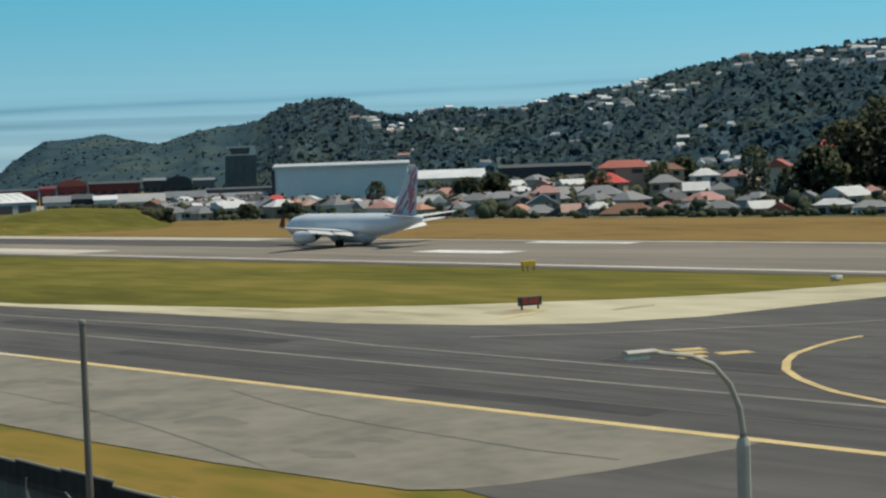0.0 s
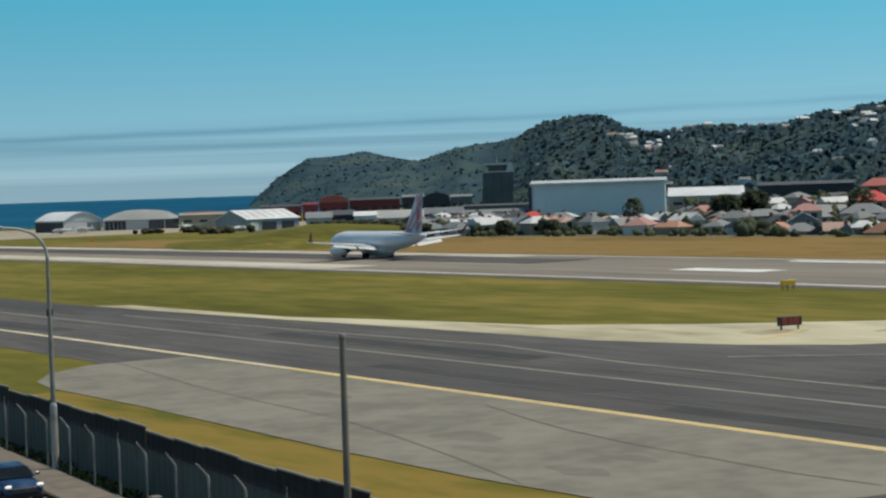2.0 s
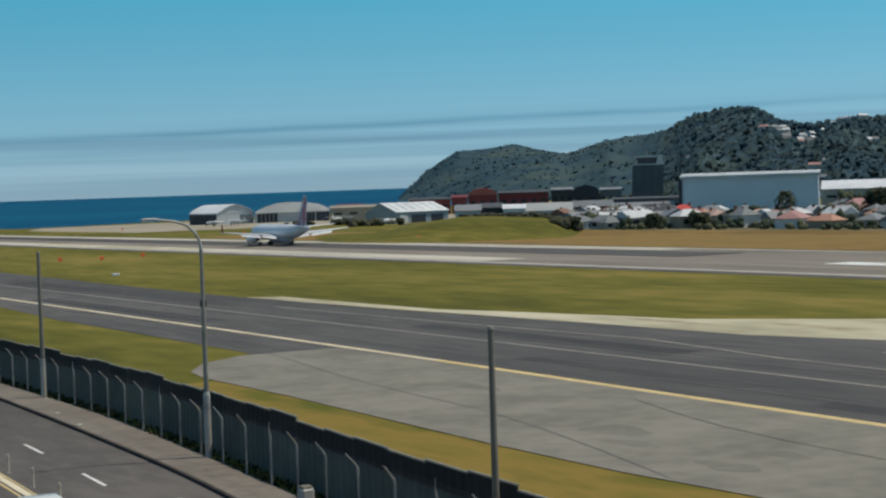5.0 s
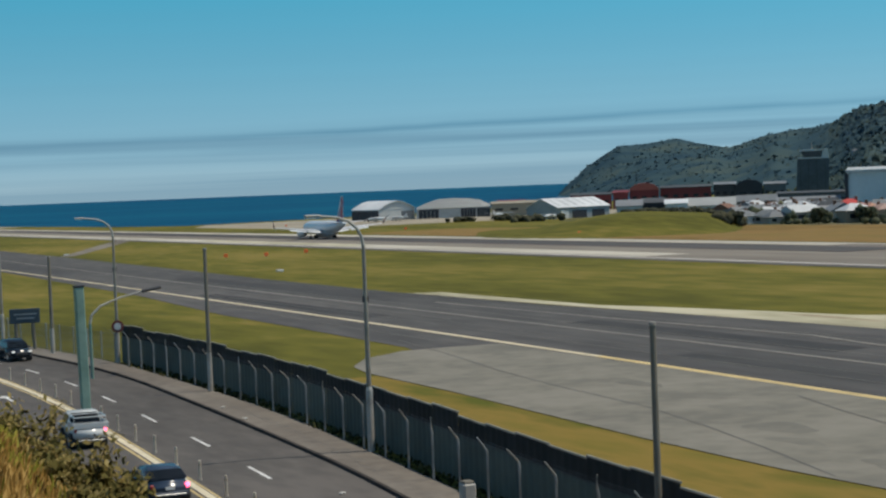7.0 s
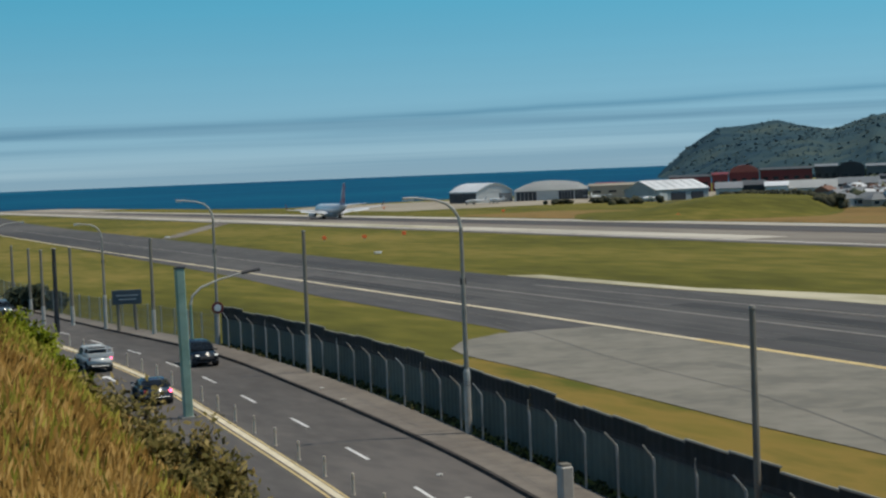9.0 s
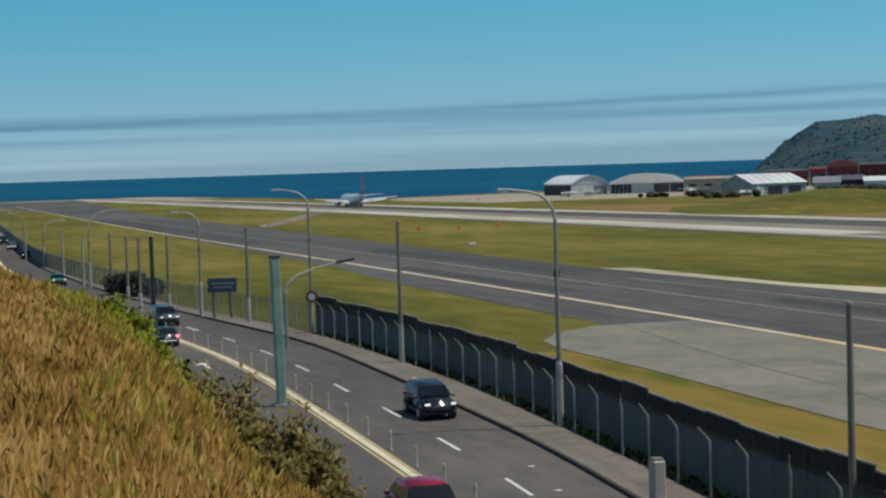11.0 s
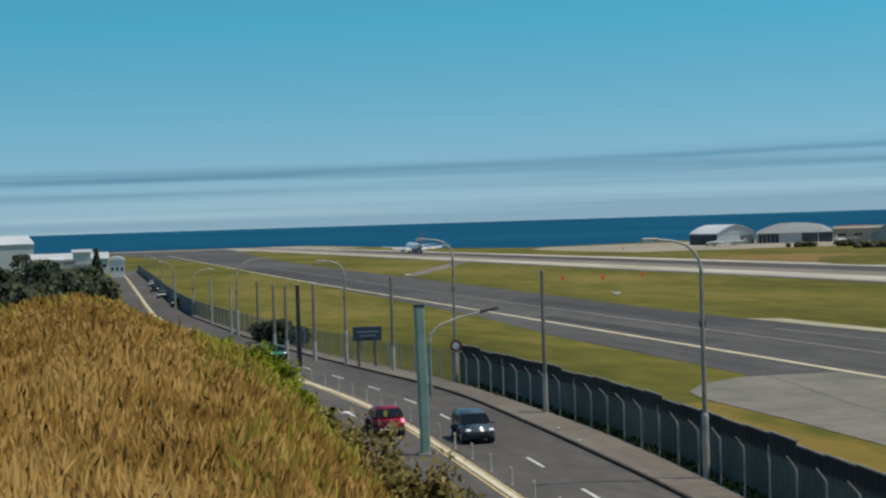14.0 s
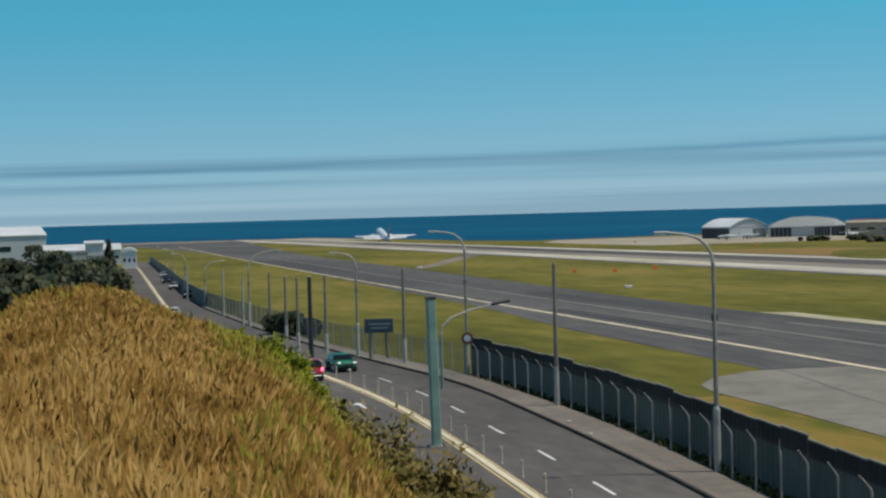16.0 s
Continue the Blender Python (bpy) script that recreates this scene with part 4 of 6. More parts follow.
def corner_hangar(b0, r, turn, w, d, eave, apex, label):
    """An arched hangar seen at its corner: gable before, long open side to its left."""
    t = thing("hangar", base_at(b0, r, turn), label, "hangar", "hangars by the shore")
    arc = [(w / 2 - w / 2 * math.cos(math.pi * k / 10), eave + (apex - eave) * (1 - abs(math.cos(math.pi * k / 10)) ** 1.7)) for k in range(11)]
    b = bmesh.new()
    prism(b, [(0, -0.6)] + arc + [(w, -0.6)], 0.2, d - 0.2, "y")
    part("wall", b, PALECLAD, t)
    for k, ((x0, z0), (x1, z1)) in enumerate(zip(arc, arc[1:])):
        b = bmesh.new()
        prism(b, [(x0, z0), (x1, z1), (x1, z1 + 0.25), (x0, z0 + 0.25)], -0.5, d + 0.5, "y")
        part("roof_section", b, WHITECLAD if k < 5 else PALECLAD, t)
    for k in range(4):
        b = bmesh.new()
        box(b, -0.1, d * (k + 0.5) / 4, eave * 0.46, 0.25, d / 4 - 0.35, eave * 0.92)
        part("door", b, DOORD, t)
    b = bmesh.new()
    box(b, w * 0.8, 0.1, eave * 0.42, w * 0.34, 0.3, eave * 0.84)
    part("door", b, paint("slate_door", (0.12, 0.14, 0.16), 0.6), t)
    b = bmesh.new()
    box(b, w / 2, 0.1, eave + 0.2, w * 0.98, 0.16, 0.2)
    part("beam", b, CLAD, t)


big_shed()
tower()
corner_hangar(22.25, 806, 13, 21.0, 22.0, 5.0, 8.9, "pale arched hangar with a white roof and dark doors")
arch_hangar(23.5, 25.95, 815, 9.0, ((-0.47, -0.2), (0.1, 0.3), (0.32, 0.49)), "grey double arched hangar with open dark bays", CLAD)
white_shed()
block("workshop", 25.98, 27.5, 800, -4.2, 1.9, 18, TANW, TANW, "tan block workshop beside the hangars", "workshop", 3)
block("workshop", 26.2, 27.1, 860, -4.4, 3.0, 16, REDCLAD, REDCLAD, "low workshop with a maroon roof", "workshop", 2, fall=1.5)
block("workshop", 26.9, 28.0, 840, -4.4, 2.9, 16, TANW, ROOFS[5], "low dark roofed workshop", "workshop", 2, fall=1.5)
block("retail_hall", 28.6, 29.95, 880, -4.4, 3.6, 18, REDCLAD, ROOFS[5], "low dark red retail hall", "retail hall", 4)
block("retail_hall", 30.0, 30.5, 880, -4.4, 4.2, 20, REDCLAD, REDCLAD, "dark red retail hall", "retail hall", 2)
block("retail_hall", 30.55, 31.5, 885, -4.4, 5.2, 20, REDCLAD, ROOFS[0], "dark red retail hall with an arched roof", "retail hall", 3, True)
block("retail_hall", 31.55, 33.2, 890, -4.4, 5.6, 20, REDCLAD, ROOFS[5], "long maroon retail hall with a dark roof", "retail hall", 5)
block("retail_hall", 33.3, 34.0, 900, -4.4, 6.3, 22, ROOFS[5], ROOFS[2], "dark low retail hall with a grey roof edge", "retail hall", 3)
block("retail_hall", 34.0, 34.85, 896, -4.4, 5.3, 22, DOORD, DOORD, "dark blue-grey arched retail hall", "retail hall", 2, True)
block("retail_hall", 34.9, 35.6, 900, -4.4, 5.6, 22, ROOFS[7], ROOFS[2], "slate grey low retail hall", "retail hall", 3)
block("factory", 31.69, 32.42, 680, -3.2, 2.8, 16, WHITECLAD, WHITECLAD, "white roofed factory unit", "factory", 2, fall=1.8)
block("factory", 30.1, 30.95, 690, -3.2, 3.1, 16, CLAD, ROOFS[2], "grey roofed factory unit", "factory", 2, fall=2.6)
block("factory", 30.95, 31.68, 695, -3.2, 3.4, 16, DOORD, ROOFS[5], "dark roofed factory unit", "factory", 2, fall=2.0)
block("factory", 34.0, 35.3, 690, -3.2, 3.2, 16, ROOFS[5], ROOFS[7], "dark slate roofed factory unit", "factory", 3, fall=2.6)
block("factory", 35.3, 37.6, 700, -3.2, 2.9, 14, ROOFS[7], ROOFS[5], "long dark factory behind the houses", "factory", 5)
block("factory", 32.43, 33.97, 684, -3.2, 2.9, 18, CLAD, MIDGREY, "grey factory with a broad sloping roof", "factory", 4, fall=3.2)
block("factory", 42.05, 44.5, 720, -3.0, 7.9, 30, WALLS[0], WHITECLAD, "long white roofed factory hall", "factory", 4, fall=3.6)
block("factory", 44.95, 48.0, 740, -3.0, 7.3, 26, DOORD, ROOFS[5], "dark long factory hall", "factory", 6)
block("apartment_block", 35.3, 37.3, 640, -2.8, 2.6, 12, WALLS[3], ROOFS[2], "grey two-storey apartment block", "apartments", 7, fall=2.2)
block("long_store", -0.25, 2.3, 610, -4.0, 4.2, 24, PALECLAD, CLAD, "long pale grey store building", "store", 9, fall=2.2)
block("terminal_hall", -9.0, -0.05, 650, -4.0, 7.4, 60, CLAD, WHITECLAD, "large grey hall with a white roof", "hall", 10)
block("office_block", 0.42, 0.86, 470, -4.0, 4.2, 12, WALLS[1], WHITECLAD, "white low office block", "office", 5)
block("office_block", 1.17, 1.74, 490, -4.0, 5.8, 12, WALLS[1], ROOFS[3], "white three-storey office block with grey bands", "office", 6)
block("office_block", 2.34, 2.8, 540, -4.0, 2.6, 14, WHITECLAD, WHITECLAD, "white office with a round-cornered roof", "office", 3, True)
block("office_block", 0.86, 1.2, 480, -4.0, 3.2, 12, CLAD, ROOFS[5], "dark grey low office", "office", 4)

# grassy mound beyond the runway
bm = bmesh.new()
rows = []
for bb in np.arange(25.0, 35.01, 0.4):
    line = []
    for j in range(21):
        r = 405 + 7.0 * j
        kb = np.interp(bb, [25, 27.5, 29, 30.2, 31.2, 33.15, 33.6, 33.95], [0, 0.14, 0.58, 0.84, 0.84, 0.68, 0.34, 0.02])
        kr = np.interp(j, [0, 6, 9, 14, 20], [0, 0.8, 1, 0.9, 0])
        p = polar(bb, r)
        line.append(bm.verts.new((p.x, p.y, gz(p.y) - 0.15 + 6.0 * kb * kr * (0.94 + 0.12 * noise.noise(p * 0.04)))))
    rows.append(line)
for i in range(len(rows) - 1):
    for j in range(20):
        bm.faces.new((rows[i][j], rows[i + 1][j], rows[i + 1][j + 1], rows[i][j + 1]))
structure("mound", bm, GRASS, "low grassy mound beyond the runway", "mound", smooth=True)
rm = np.random.default_rng(31)
spots = []
for _ in range(520):
    bb = rm.uniform(30.3, 33.7)
    p = polar(bb, rm.uniform(490, 520))
    s = rm.uniform(0.7, 1.7)
    spots.append((p.x, p.y, gz(p.y) + float(np.interp(bb, [30.3, 31.2, 33.1, 33.7], [4.0, 4.2, 3.4, 1.6])) + rm.uniform(-0.8, 0.4), s * 0.8, s * 0.5))
for _ in range(70):
    bb = rm.uniform(33.3, 34.2)
    p = polar(bb, rm.uniform(455, 480))
    s = rm.uniform(0.8, 1.8)
    spots.append((p.x, p.y, gz(p.y) + rm.uniform(0.3, 3.0), s, s * 0.9))
for b, r, w in ((24.9, 690, 3.0), (25.3, 690, 1.6), (26.3, 680, 4.0), (27.2, 640, 5.0)):
    for _ in range(26):
        p = polar(b, r) + Vector((rm.normal(0, w * 0.6), rm.normal(0, w * 0.5), 0))
        spots.append((p.x, p.y, gz(p.y) + rm.uniform(0.2, 1.5), w * 0.3, w * 0.28))
clumps("mound_scrub", spots, SCRUB, "dark scrub along the back of the mound", "bushes")


def tree(x, y, h, w, label, conifer=False, seed=1):
    t = thing("tree", Matrix.Translation((x, y, gz(y))), label, "tree")
    rg = np.random.default_rng(seed)
    b = bmesh.new()
    tube(b, [(0, 0, -0.4), (0.1, 0, h * 0.35), (0, 0.1, h * 0.8)], [h * 0.03, h * 0.022, h * 0.008], 7)
    for k in range(5):
        a = k * 1.3
        tube(b, [(0, 0, h * (0.25 + 0.09 * k)), (math.cos(a) * w * 0.35, math.sin(a) * w * 0.35, h * (0.4 + 0.09 * k))], [h * 0.012, h * 0.004], 5)
    part("trunk", b, BARK, t)
    sp = []
    for _ in range(700 if w < 9 else 2400):
        z = rg.uniform(0.15, 1.0)
        reach = w / 2 * ((1.05 - z) if conifer else math.sqrt(max(0.05, 1 - ((z - 0.55) / 0.5) ** 2)))
        a, q = rg.uniform(0, 6.28), math.sqrt(rg.uniform(0.1, 1))
        lump = 1 + 0.35 * noise.noise(Vector((math.cos(a) * 1.6, math.sin(a) * 1.6, z * 3.2 + seed)))
        x0, y0 = math.cos(a) * q * reach * lump, math.sin(a) * q * reach * lump
        sp.append((x0, y0, z * h, rg.uniform(0.025, 0.06) * min(w, 12) + 0.08, (x0 / (w / 2) * 0.8, y0 / (w / 2) * 0.8, (z - 0.35) * 1.6)))
    foliage("crown", sp, TOWNTREE, seed, parent=t, turn_out=0.35)


for i, (b, r, h, w) in enumerate(((53.3, 420, 14, 8), (55.4, 400, 13, 12), (56.4, 410, 19, 16), (57.6, 415, 24, 18), (59, 410, 26, 20), (54.5, 400, 9, 8), (51.0, 520, 12, 9), (48.2, 480, 9, 8), (40.9, 500, 8.5, 6), (43.9, 560, 8, 10), (44.8, 565, 9, 10), (50.2, 490, 11, 8), (36.6, 450, 4.2, 5), (39.2, 455, 4.4, 5.5), (38.2, 455, 4.0, 5))):
    p = polar(b, r)
    tree(p.x, p.y, h, w, "dark green broad tree among the houses", False, 20 + i)
for i, (b, r, h, w, con) in enumerate(((1.92, 430, 9.8, 5.0, True), (-0.45, 360, 9.4, 5.5, False), (-1.0, 260, 5.8, 9, False), (0.1, 270, 5.4, 8, False), (1.3, 290, 5.6, 7, False), (-2.0, 250, 5.8, 9, False), (0.25, 350, 8.2, 8, False), (2.2, 300, 5.0, 5, False), (-1.5, 330, 7, 11, False), (0.7, 340, 6.2, 11, False), (1.5, 360, 6.0, 9, False), (1.9, 330, 5, 7, False), (-2.8, 330, 7, 9, False), (0.9, 380, 5.0, 7, False), (-0.1, 290, 4.4, 8, False))):
    p = polar(b, r)
    tree(p.x, p.y, h, w, "tall narrow conifer beside the road" if con else "dark olive tree beside the road", con, 50 + i)

for i, (x, y, h, w) in enumerate(((25.4, 186, 2.8, 3.4), (27.0, 184, 2.0, 2.8), (24.4, 192, 2.2, 3.0))):
    tree(x, y, h, w, "dark round bush behind the mesh fence", False, 90 + i)


def light_aircraft(b, r, turn):
    t = thing("light_aircraft", base_at(b, r, turn), "small white parked propeller aircraft on the gravel", "airplane", "parked light aircraft")
    bb = bmesh.new()
    tube(bb, [(0, 4.2, 1.4), (0, 3.6, 1.4), (0, 1.0, 1.5), (0, -1.5, 1.5), (0, -5.0, 1.7)], [0.2, 0.55, 0.75, 0.65, 0.15], 12)
    part("fuselage", bb, WHITECLAD, t, "", True)
    for s in (-1, 1):
        bb = bmesh.new()
        box(bb, s * 3.4, 0.8, 2.1, 6.2, 1.5, 0.16, bevel=0.05)
        part("wing", bb, WHITECLAD, t)
        bb = bmesh.new()
        box(bb, s * 1.1, 0.6, 0.5, 0.2, 0.6, 0.9)
        part("wheel_leg", bb, DARK, t)
        bb = bmesh.new()
        box(bb, s * 1.0, -4.6, 1.9, 2.0, 0.8, 0.1)
        part("tailplane", bb, WHITECLAD, t)
    bb = bmesh.new()
    prism(bb, [(-3.9, 1.7), (-5.1, 1.7), (-5.4, 3.4), (-4.8, 3.4)], -0.07, 0.07, "x")
    part("fin", bb, WHITECLAD, t)
    bb = bmesh.new()
    box(bb, 0, 3.9, 0.6, 0.2, 0.5, 1.1)
    part("nose_leg", bb, DARK, t)


light_aircraft(22.2, 770, 60)
light_aircraft(22.9, 775, 20)
light_aircraft(26.2, 760, -50)
light_aircraft(28.0, 660, 100)

# ---- poles, lamps and fences by the road ----
def street_lamp(x, y, h=9.7, reach=2.55, lift=1.5, turn=0.0, fat=1.0, base=2.9):
    t = thing("street_lamp", Matrix.Translation((x, y, gz(y) + 0.16)) @ pose(0, 0, 0, 0, 0, turn), "tall grey steel street lamp with a curved arm", "street lamp", "street lamps along the road")
    b = bmesh.new()
    tube(b, [(0, 0, 0), (0, 0, base), (0, 0, base + 0.15)], [0.17 * fat, 0.17 * fat, 0.12 * fat], 10)
    part("base", b, PALESTEEL, t, "pale painted pole foot")
    b = bmesh.new()
    tube(b, [(0, 0, base), (0, 0, h * 0.6), (0, 0, h)], [0.12 * fat, 0.11 * fat, 0.085 * fat], 10)
    part("pole", b, STEEL, t)
    b = bmesh.new()
    tube(b, [(-reach * s, 0, h + lift * c) for s, c in ((0, 0), (0.03, 0.28), (0.12, 0.55), (0.28, 0.78), (0.5, 0.9), (0.75, 0.95), (0.85, 0.97))], [0.085 * fat, 0.08 * fat, 0.075 * fat, 0.07 * fat, 0.06 * fat, 0.055 * fat, 0.05 * fat], 8)
    part("arm", b, PALESTEEL, t)
    b = bmesh.new()
    prism(b, [(-0.12, 0.04), (-0.09, -0.04), (0.09, -0.04), (0.12, 0.04), (0.06, 0.08), (-0.06, 0.08)], -reach - 0.3, -reach + 0.42, "x")
    for v in b.verts:
        v.co.z += h + lift * 0.97
    head = part("lamp_head", b, PALESTEEL, t)
    b = bmesh.new()
    box(b, -reach - 0.02, 0, h + lift * 0.97 - 0.07, 0.5, 0.18, 0.06)
    part("lens", b, LENS, head)
    b = bmesh.new()
    box(b, 0, 0, h * 0.74, 0.26 * fat, 0.14, 0.3)
    part("bracket", b, DARK, t)
    return t


def plain_pole(x, y, h, r=0.14, mat=None, label="weathered grey plain pole beside the fence", foot=0.0):
    t = thing("pole", Matrix.Translation((x, y, gz(y) + 0.02)), label, "pole", "plain poles along the fence")
    b = bmesh.new()
    tube(b, [(0, 0, foot), (0, 0, h * 0.5), (0, 0, h)], [r * 1.15, r, r * 0.85], 10)
    part("shaft", b, mat or WOODPOLE, t)
    b = bmesh.new()
    tube(b, [(0, 0, h), (0, 0, h + 0.1)], [r * 1.1, r * 0.9], 10)
    part("cap", b, STEEL, t)
    if foot:
        b = bmesh.new()
        tube(b, [(0, 0, 0), (0, 0, foot)], [r * 1.35, r * 1.3], 10)
        part("base", b, PALESTEEL, t)
    return t


for x, y in ((30.0, 75.4), (31.5, 130.7)):
    street_lamp(x, y)
street_lamp(26.8, 152.9, 8.1, 2.1, 1.3)
street_lamp(22.9, 204, 6.9, 3.7, 2.2, 180)
street_lamp(22.9, 263, 5.2, 2.9, 1.7, 180)
for x, y in ((24.3, 320), (26.6, 380), (29.0, 440)):
    street_lamp(x, y, 6.0, 2.2, 1.4)
street_lamp(28.9, 22.0, 6.25, 2.5, 1.9, -18, 0.85, 6.0)
plain_pole(28.1, 46.5, 7.75, 0.112)
for x, y, h, f in ((31.4, 106.1, 9.15, 2.6), (29.3, 144.2, 8.1, 2.2), (24.0, 180.0, 6.7, 1.6), (23.1, 164.7, 7.0, 1.8), (25.3, 161.5, 7.2, 1.8), (22.8, 234, 6.2, 0), (22.9, 211, 5.8, 0), (24.0, 193.5, 6.7, 0), (22.4, 291, 5.6, 0)):
    plain_pole(x, y, h, 0.13 if y < 120 else 0.14, None if y < 200 else FARPOLE, foot=f)
plain_pole(22.8, 154.5, 7.4, 0.2, DARK, "dark stained timber pole at the bend")


def green_post():
    t = thing("sign_post", Matrix.Translation((20.0, 90.5, gz(90) + 0.02)) @ pose(0, 0, 0, 0, -1.0, 0), "pale green square steel post beside the road", "post")
    b = bmesh.new()
    box(b, 0, 0, 4.0, 0.48, 0.48, 8.0, bevel=0.06)
    part("shaft", b, GREENP, t)
    b = bmesh.new()
    box(b, 0, 0, 8.02, 0.52, 0.52, 0.10)
    part("cap", b, DARK, t)
    b = bmesh.new()
    box(b, 0, 0, 0.06, 0.9, 0.9, 0.1)
    part("base_plate", b, STEEL, t)


green_post()
t = thing("street_lamp", Matrix.Translation((27.4, 121.6, gz(121) + 0.03)), "low green lamp post with a long bowed arm", "street lamp")
b = bmesh.new()
tube(b, [(0, 0, 0), (0, 0, 3.9)], [0.13, 0.1], 8)
part("pole", b, GREENP, t)
b = bmesh.new()
tube(b, [(0, 0, 3.9), (0.15, 0, 4.5), (0.8, 0, 5.1), (2.2, 0, 5.6), (3.9, 0, 5.95)], [0.1, 0.09, 0.08, 0.07, 0.06], 8)
part("arm", b, PALESTEEL, t)
b = bmesh.new()
prism(b, [(-0.2, 0.02), (-0.14, -0.1), (0.14, -0.1), (0.2, 0.02), (0, 0.12)], 3.8, 5.2, "x")
bmesh.ops.rotate(b, verts=b.verts, cent=(3.8, 0, 0), matrix=Matrix.Rotation(-0.16, 3, "Y"))
for v in b.verts:
    v.co.z += 5.95
part("lamp_head", b, DARK, t)

# speed sign on the lamp at the end of the solid fence
t = thing("speed_sign", Matrix.Translation((31.45, 130.3, gz(130))) @ pose(0, 0, 0, 0, 0, -13), "round white speed sign with a dark red rim", "road sign")
b = bmesh.new()
tube(b, [(0, -0.30, 3.0), (0, -0.24, 3.0)], [0.46, 0.46], 24)
part("rim", b, paint("sign_red", (0.20, 0.03, 0.03), 0.5), t)
b = bmesh.new()
tube(b, [(0, -0.33, 3.0), (0, -0.305, 3.0)], [0.27, 0.27], 20)
part("face", b, WHITE, t)
b = bmesh.new()
tube(b, [(0, -0.24, 3.0), (0, 0.3, 3.0)], [0.05, 0.05], 8)
part("bracket", b, STEEL, t)

# dark information board on posts
t = thing("information_board", Matrix.Translation((28.2, 150, gz(150))) @ pose(0, 0, 0, 0, 0, -11), "dark blue-grey road information board on posts", "road sign")
b = bmesh.new()
box(b, 0, 0, 3.05, 2.55, 0.14, 1.25, bevel=0.03)
board = part("board", b, paint("board_blue", (0.05, 0.075, 0.10), 0.6), t)
for z, w in ((3.2, 1.9), (2.85, 1.5)):
    b = bmesh.new()
    box(b, 0.05, -0.085, z, w, 0.02, 0.12)
    part("text_bar", b, paint("bar_grey", (0.28, 0.32, 0.34), 0.6), board)
for x, tx in ((-0.75, 0.0), (0.75, 0.12)):
    b = bmesh.new()
    tube(b, [(x, 0.12, 0), (x - tx, 0.1, 2.5)], 0.16, 8)
    part("leg", b, WOODPOLE, t)

# solid fence: bays with corrugated sheets, leaning post tops and wire
def along(y):
    return Vector((line_at(FENCELINE, y), y, gz(y) + 0.15))


rngf = random.Random(5)
fence = thing("fence", pose(0, 0, 0), "dark solid sheet fence with a pale coping and leaning posts", "fence")
BAY = 3.4
for bay in range(-10, 23):
    y = 55.9 + BAY * bay
    a, c = along(y), along(min(y + BAY, 132.8))
    d = c - a
    side = Vector((d.y, -d.x, 0)).normalized()
    # the top runs level over three bays and then steps down
    step_h = 3.10 - 0.06 * (bay % 3) + 0.06 * ((bay // 3) % 2) + rngf.uniform(-0.01, 0.01)
    for nm, z0, z1, off, mat in (("sheet", -0.4, 1.86, 1.10, FENCE), ("upper_sheet", 1.82, step_h - 0.42, 1.14, SCREEN)):
        b = bmesh.new()
        n = 10
        pts = []
        for k in range(n + 1):
            q = a.lerp(c, k / n) + side * (off + (0.012 if k % 2 else -0.012))
            pts.append((b.verts.new((q.x, q.y, q.z + z0)), b.verts.new((q.x, q.y, a.z + z1))))
        for (p0, p1), (p2, p3) in zip(pts, pts[1:]):
            b.faces.new((p0, p2, p3, p1))
        bmesh.ops.solidify(b, geom=b.faces[:], thickness=0.02)
        part(nm, b, mat, fence)
    b = bmesh.new()
    tube(b, [a + side * 1.14 + Vector((0, 0, step_h - 0.39)), Vector((c.x, c.y, a.z)) + side * 1.14 + Vector((0, 0, step_h - 0.39))], 0.05, 6)
    part("coping", b, COPING, fence)
    lean = 0.0 if bay % 5 == 3 else rngf.uniform(0.34, 0.44)
    q = a - side * 0.06
    b = bmesh.new()
    tube(b, [q - Vector((0, 0, 0.2)), q + Vector((0, 0, 2.0)), q - side * 0.03 + Vector((0, 0, 2.18))], [0.062, 0.058, 0.052], 7)
    post = part("post", b, POSTM, fence)
    b = bmesh.new()
    tube(b, [q - side * 0.03 + Vector((0, 0, 2.15)), q - side * (0.05 + lean * 0.3) + Vector((0, 0, 2.35)), q - side * (0.03 + lean) + Vector((0, 0, 2.66))], [0.048, 0.038, 0.03], 6)
    part("post_arm", b, POSTM if bay % 4 == 1 else STEEL, post)
    b = bmesh.new()
    for hh, off in ((2.36, 0.14), (2.5, 0.27), (2.64, 0.40)):
        tube(b, [q - side * off + Vector((0, 0, hh)), q + d - side * off + Vector((0, 0, hh))], 0.008, 4, False)
    part("wire", b, DARK, fence)
rw2 = np.random.default_rng(12)
spots = []
for _ in range(800):
    p = along(rw2.uniform(30, 129)) + Vector((rw2.uniform(-0.08, 0.95), 0, 0))
    s = rw2.uniform(0.04, 0.13)
    spots.append((p.x, p.y, p.z + s * 0.4, s, s * rw2.uniform(0.7, 1.5)))
clumps("fence_weeds", spots, WEED, "dark weeds along the foot of the solid fence", "weeds", rough=0.35)
# loose litter on road and footpath
LITTER = paint("pale_litter", (0.58, 0.56, 0.52), 0.8)
for x, y in ((28.8, 91.0), (24.9, 66.0), (23.9, 60.5), (29.4, 97.0)):
    b = bmesh.new()
    bmesh.ops.create_icosphere(b, subdivisions=1, radius=0.13)
    for v in b.verts:
        v.co = (v.co.x * 1.3, v.co.y, v.co.z * 0.45 * (1 + 0.4 * math.sin(9 * v.co.x)))
    litter = thing("litter", Matrix.Translation((x, y, gz(y) + (0.21 if x > 28 else 0.07))), "crumpled pale scrap of litter", "litter", "litter by the road")
    part("scrap", b, LITTER, litter)

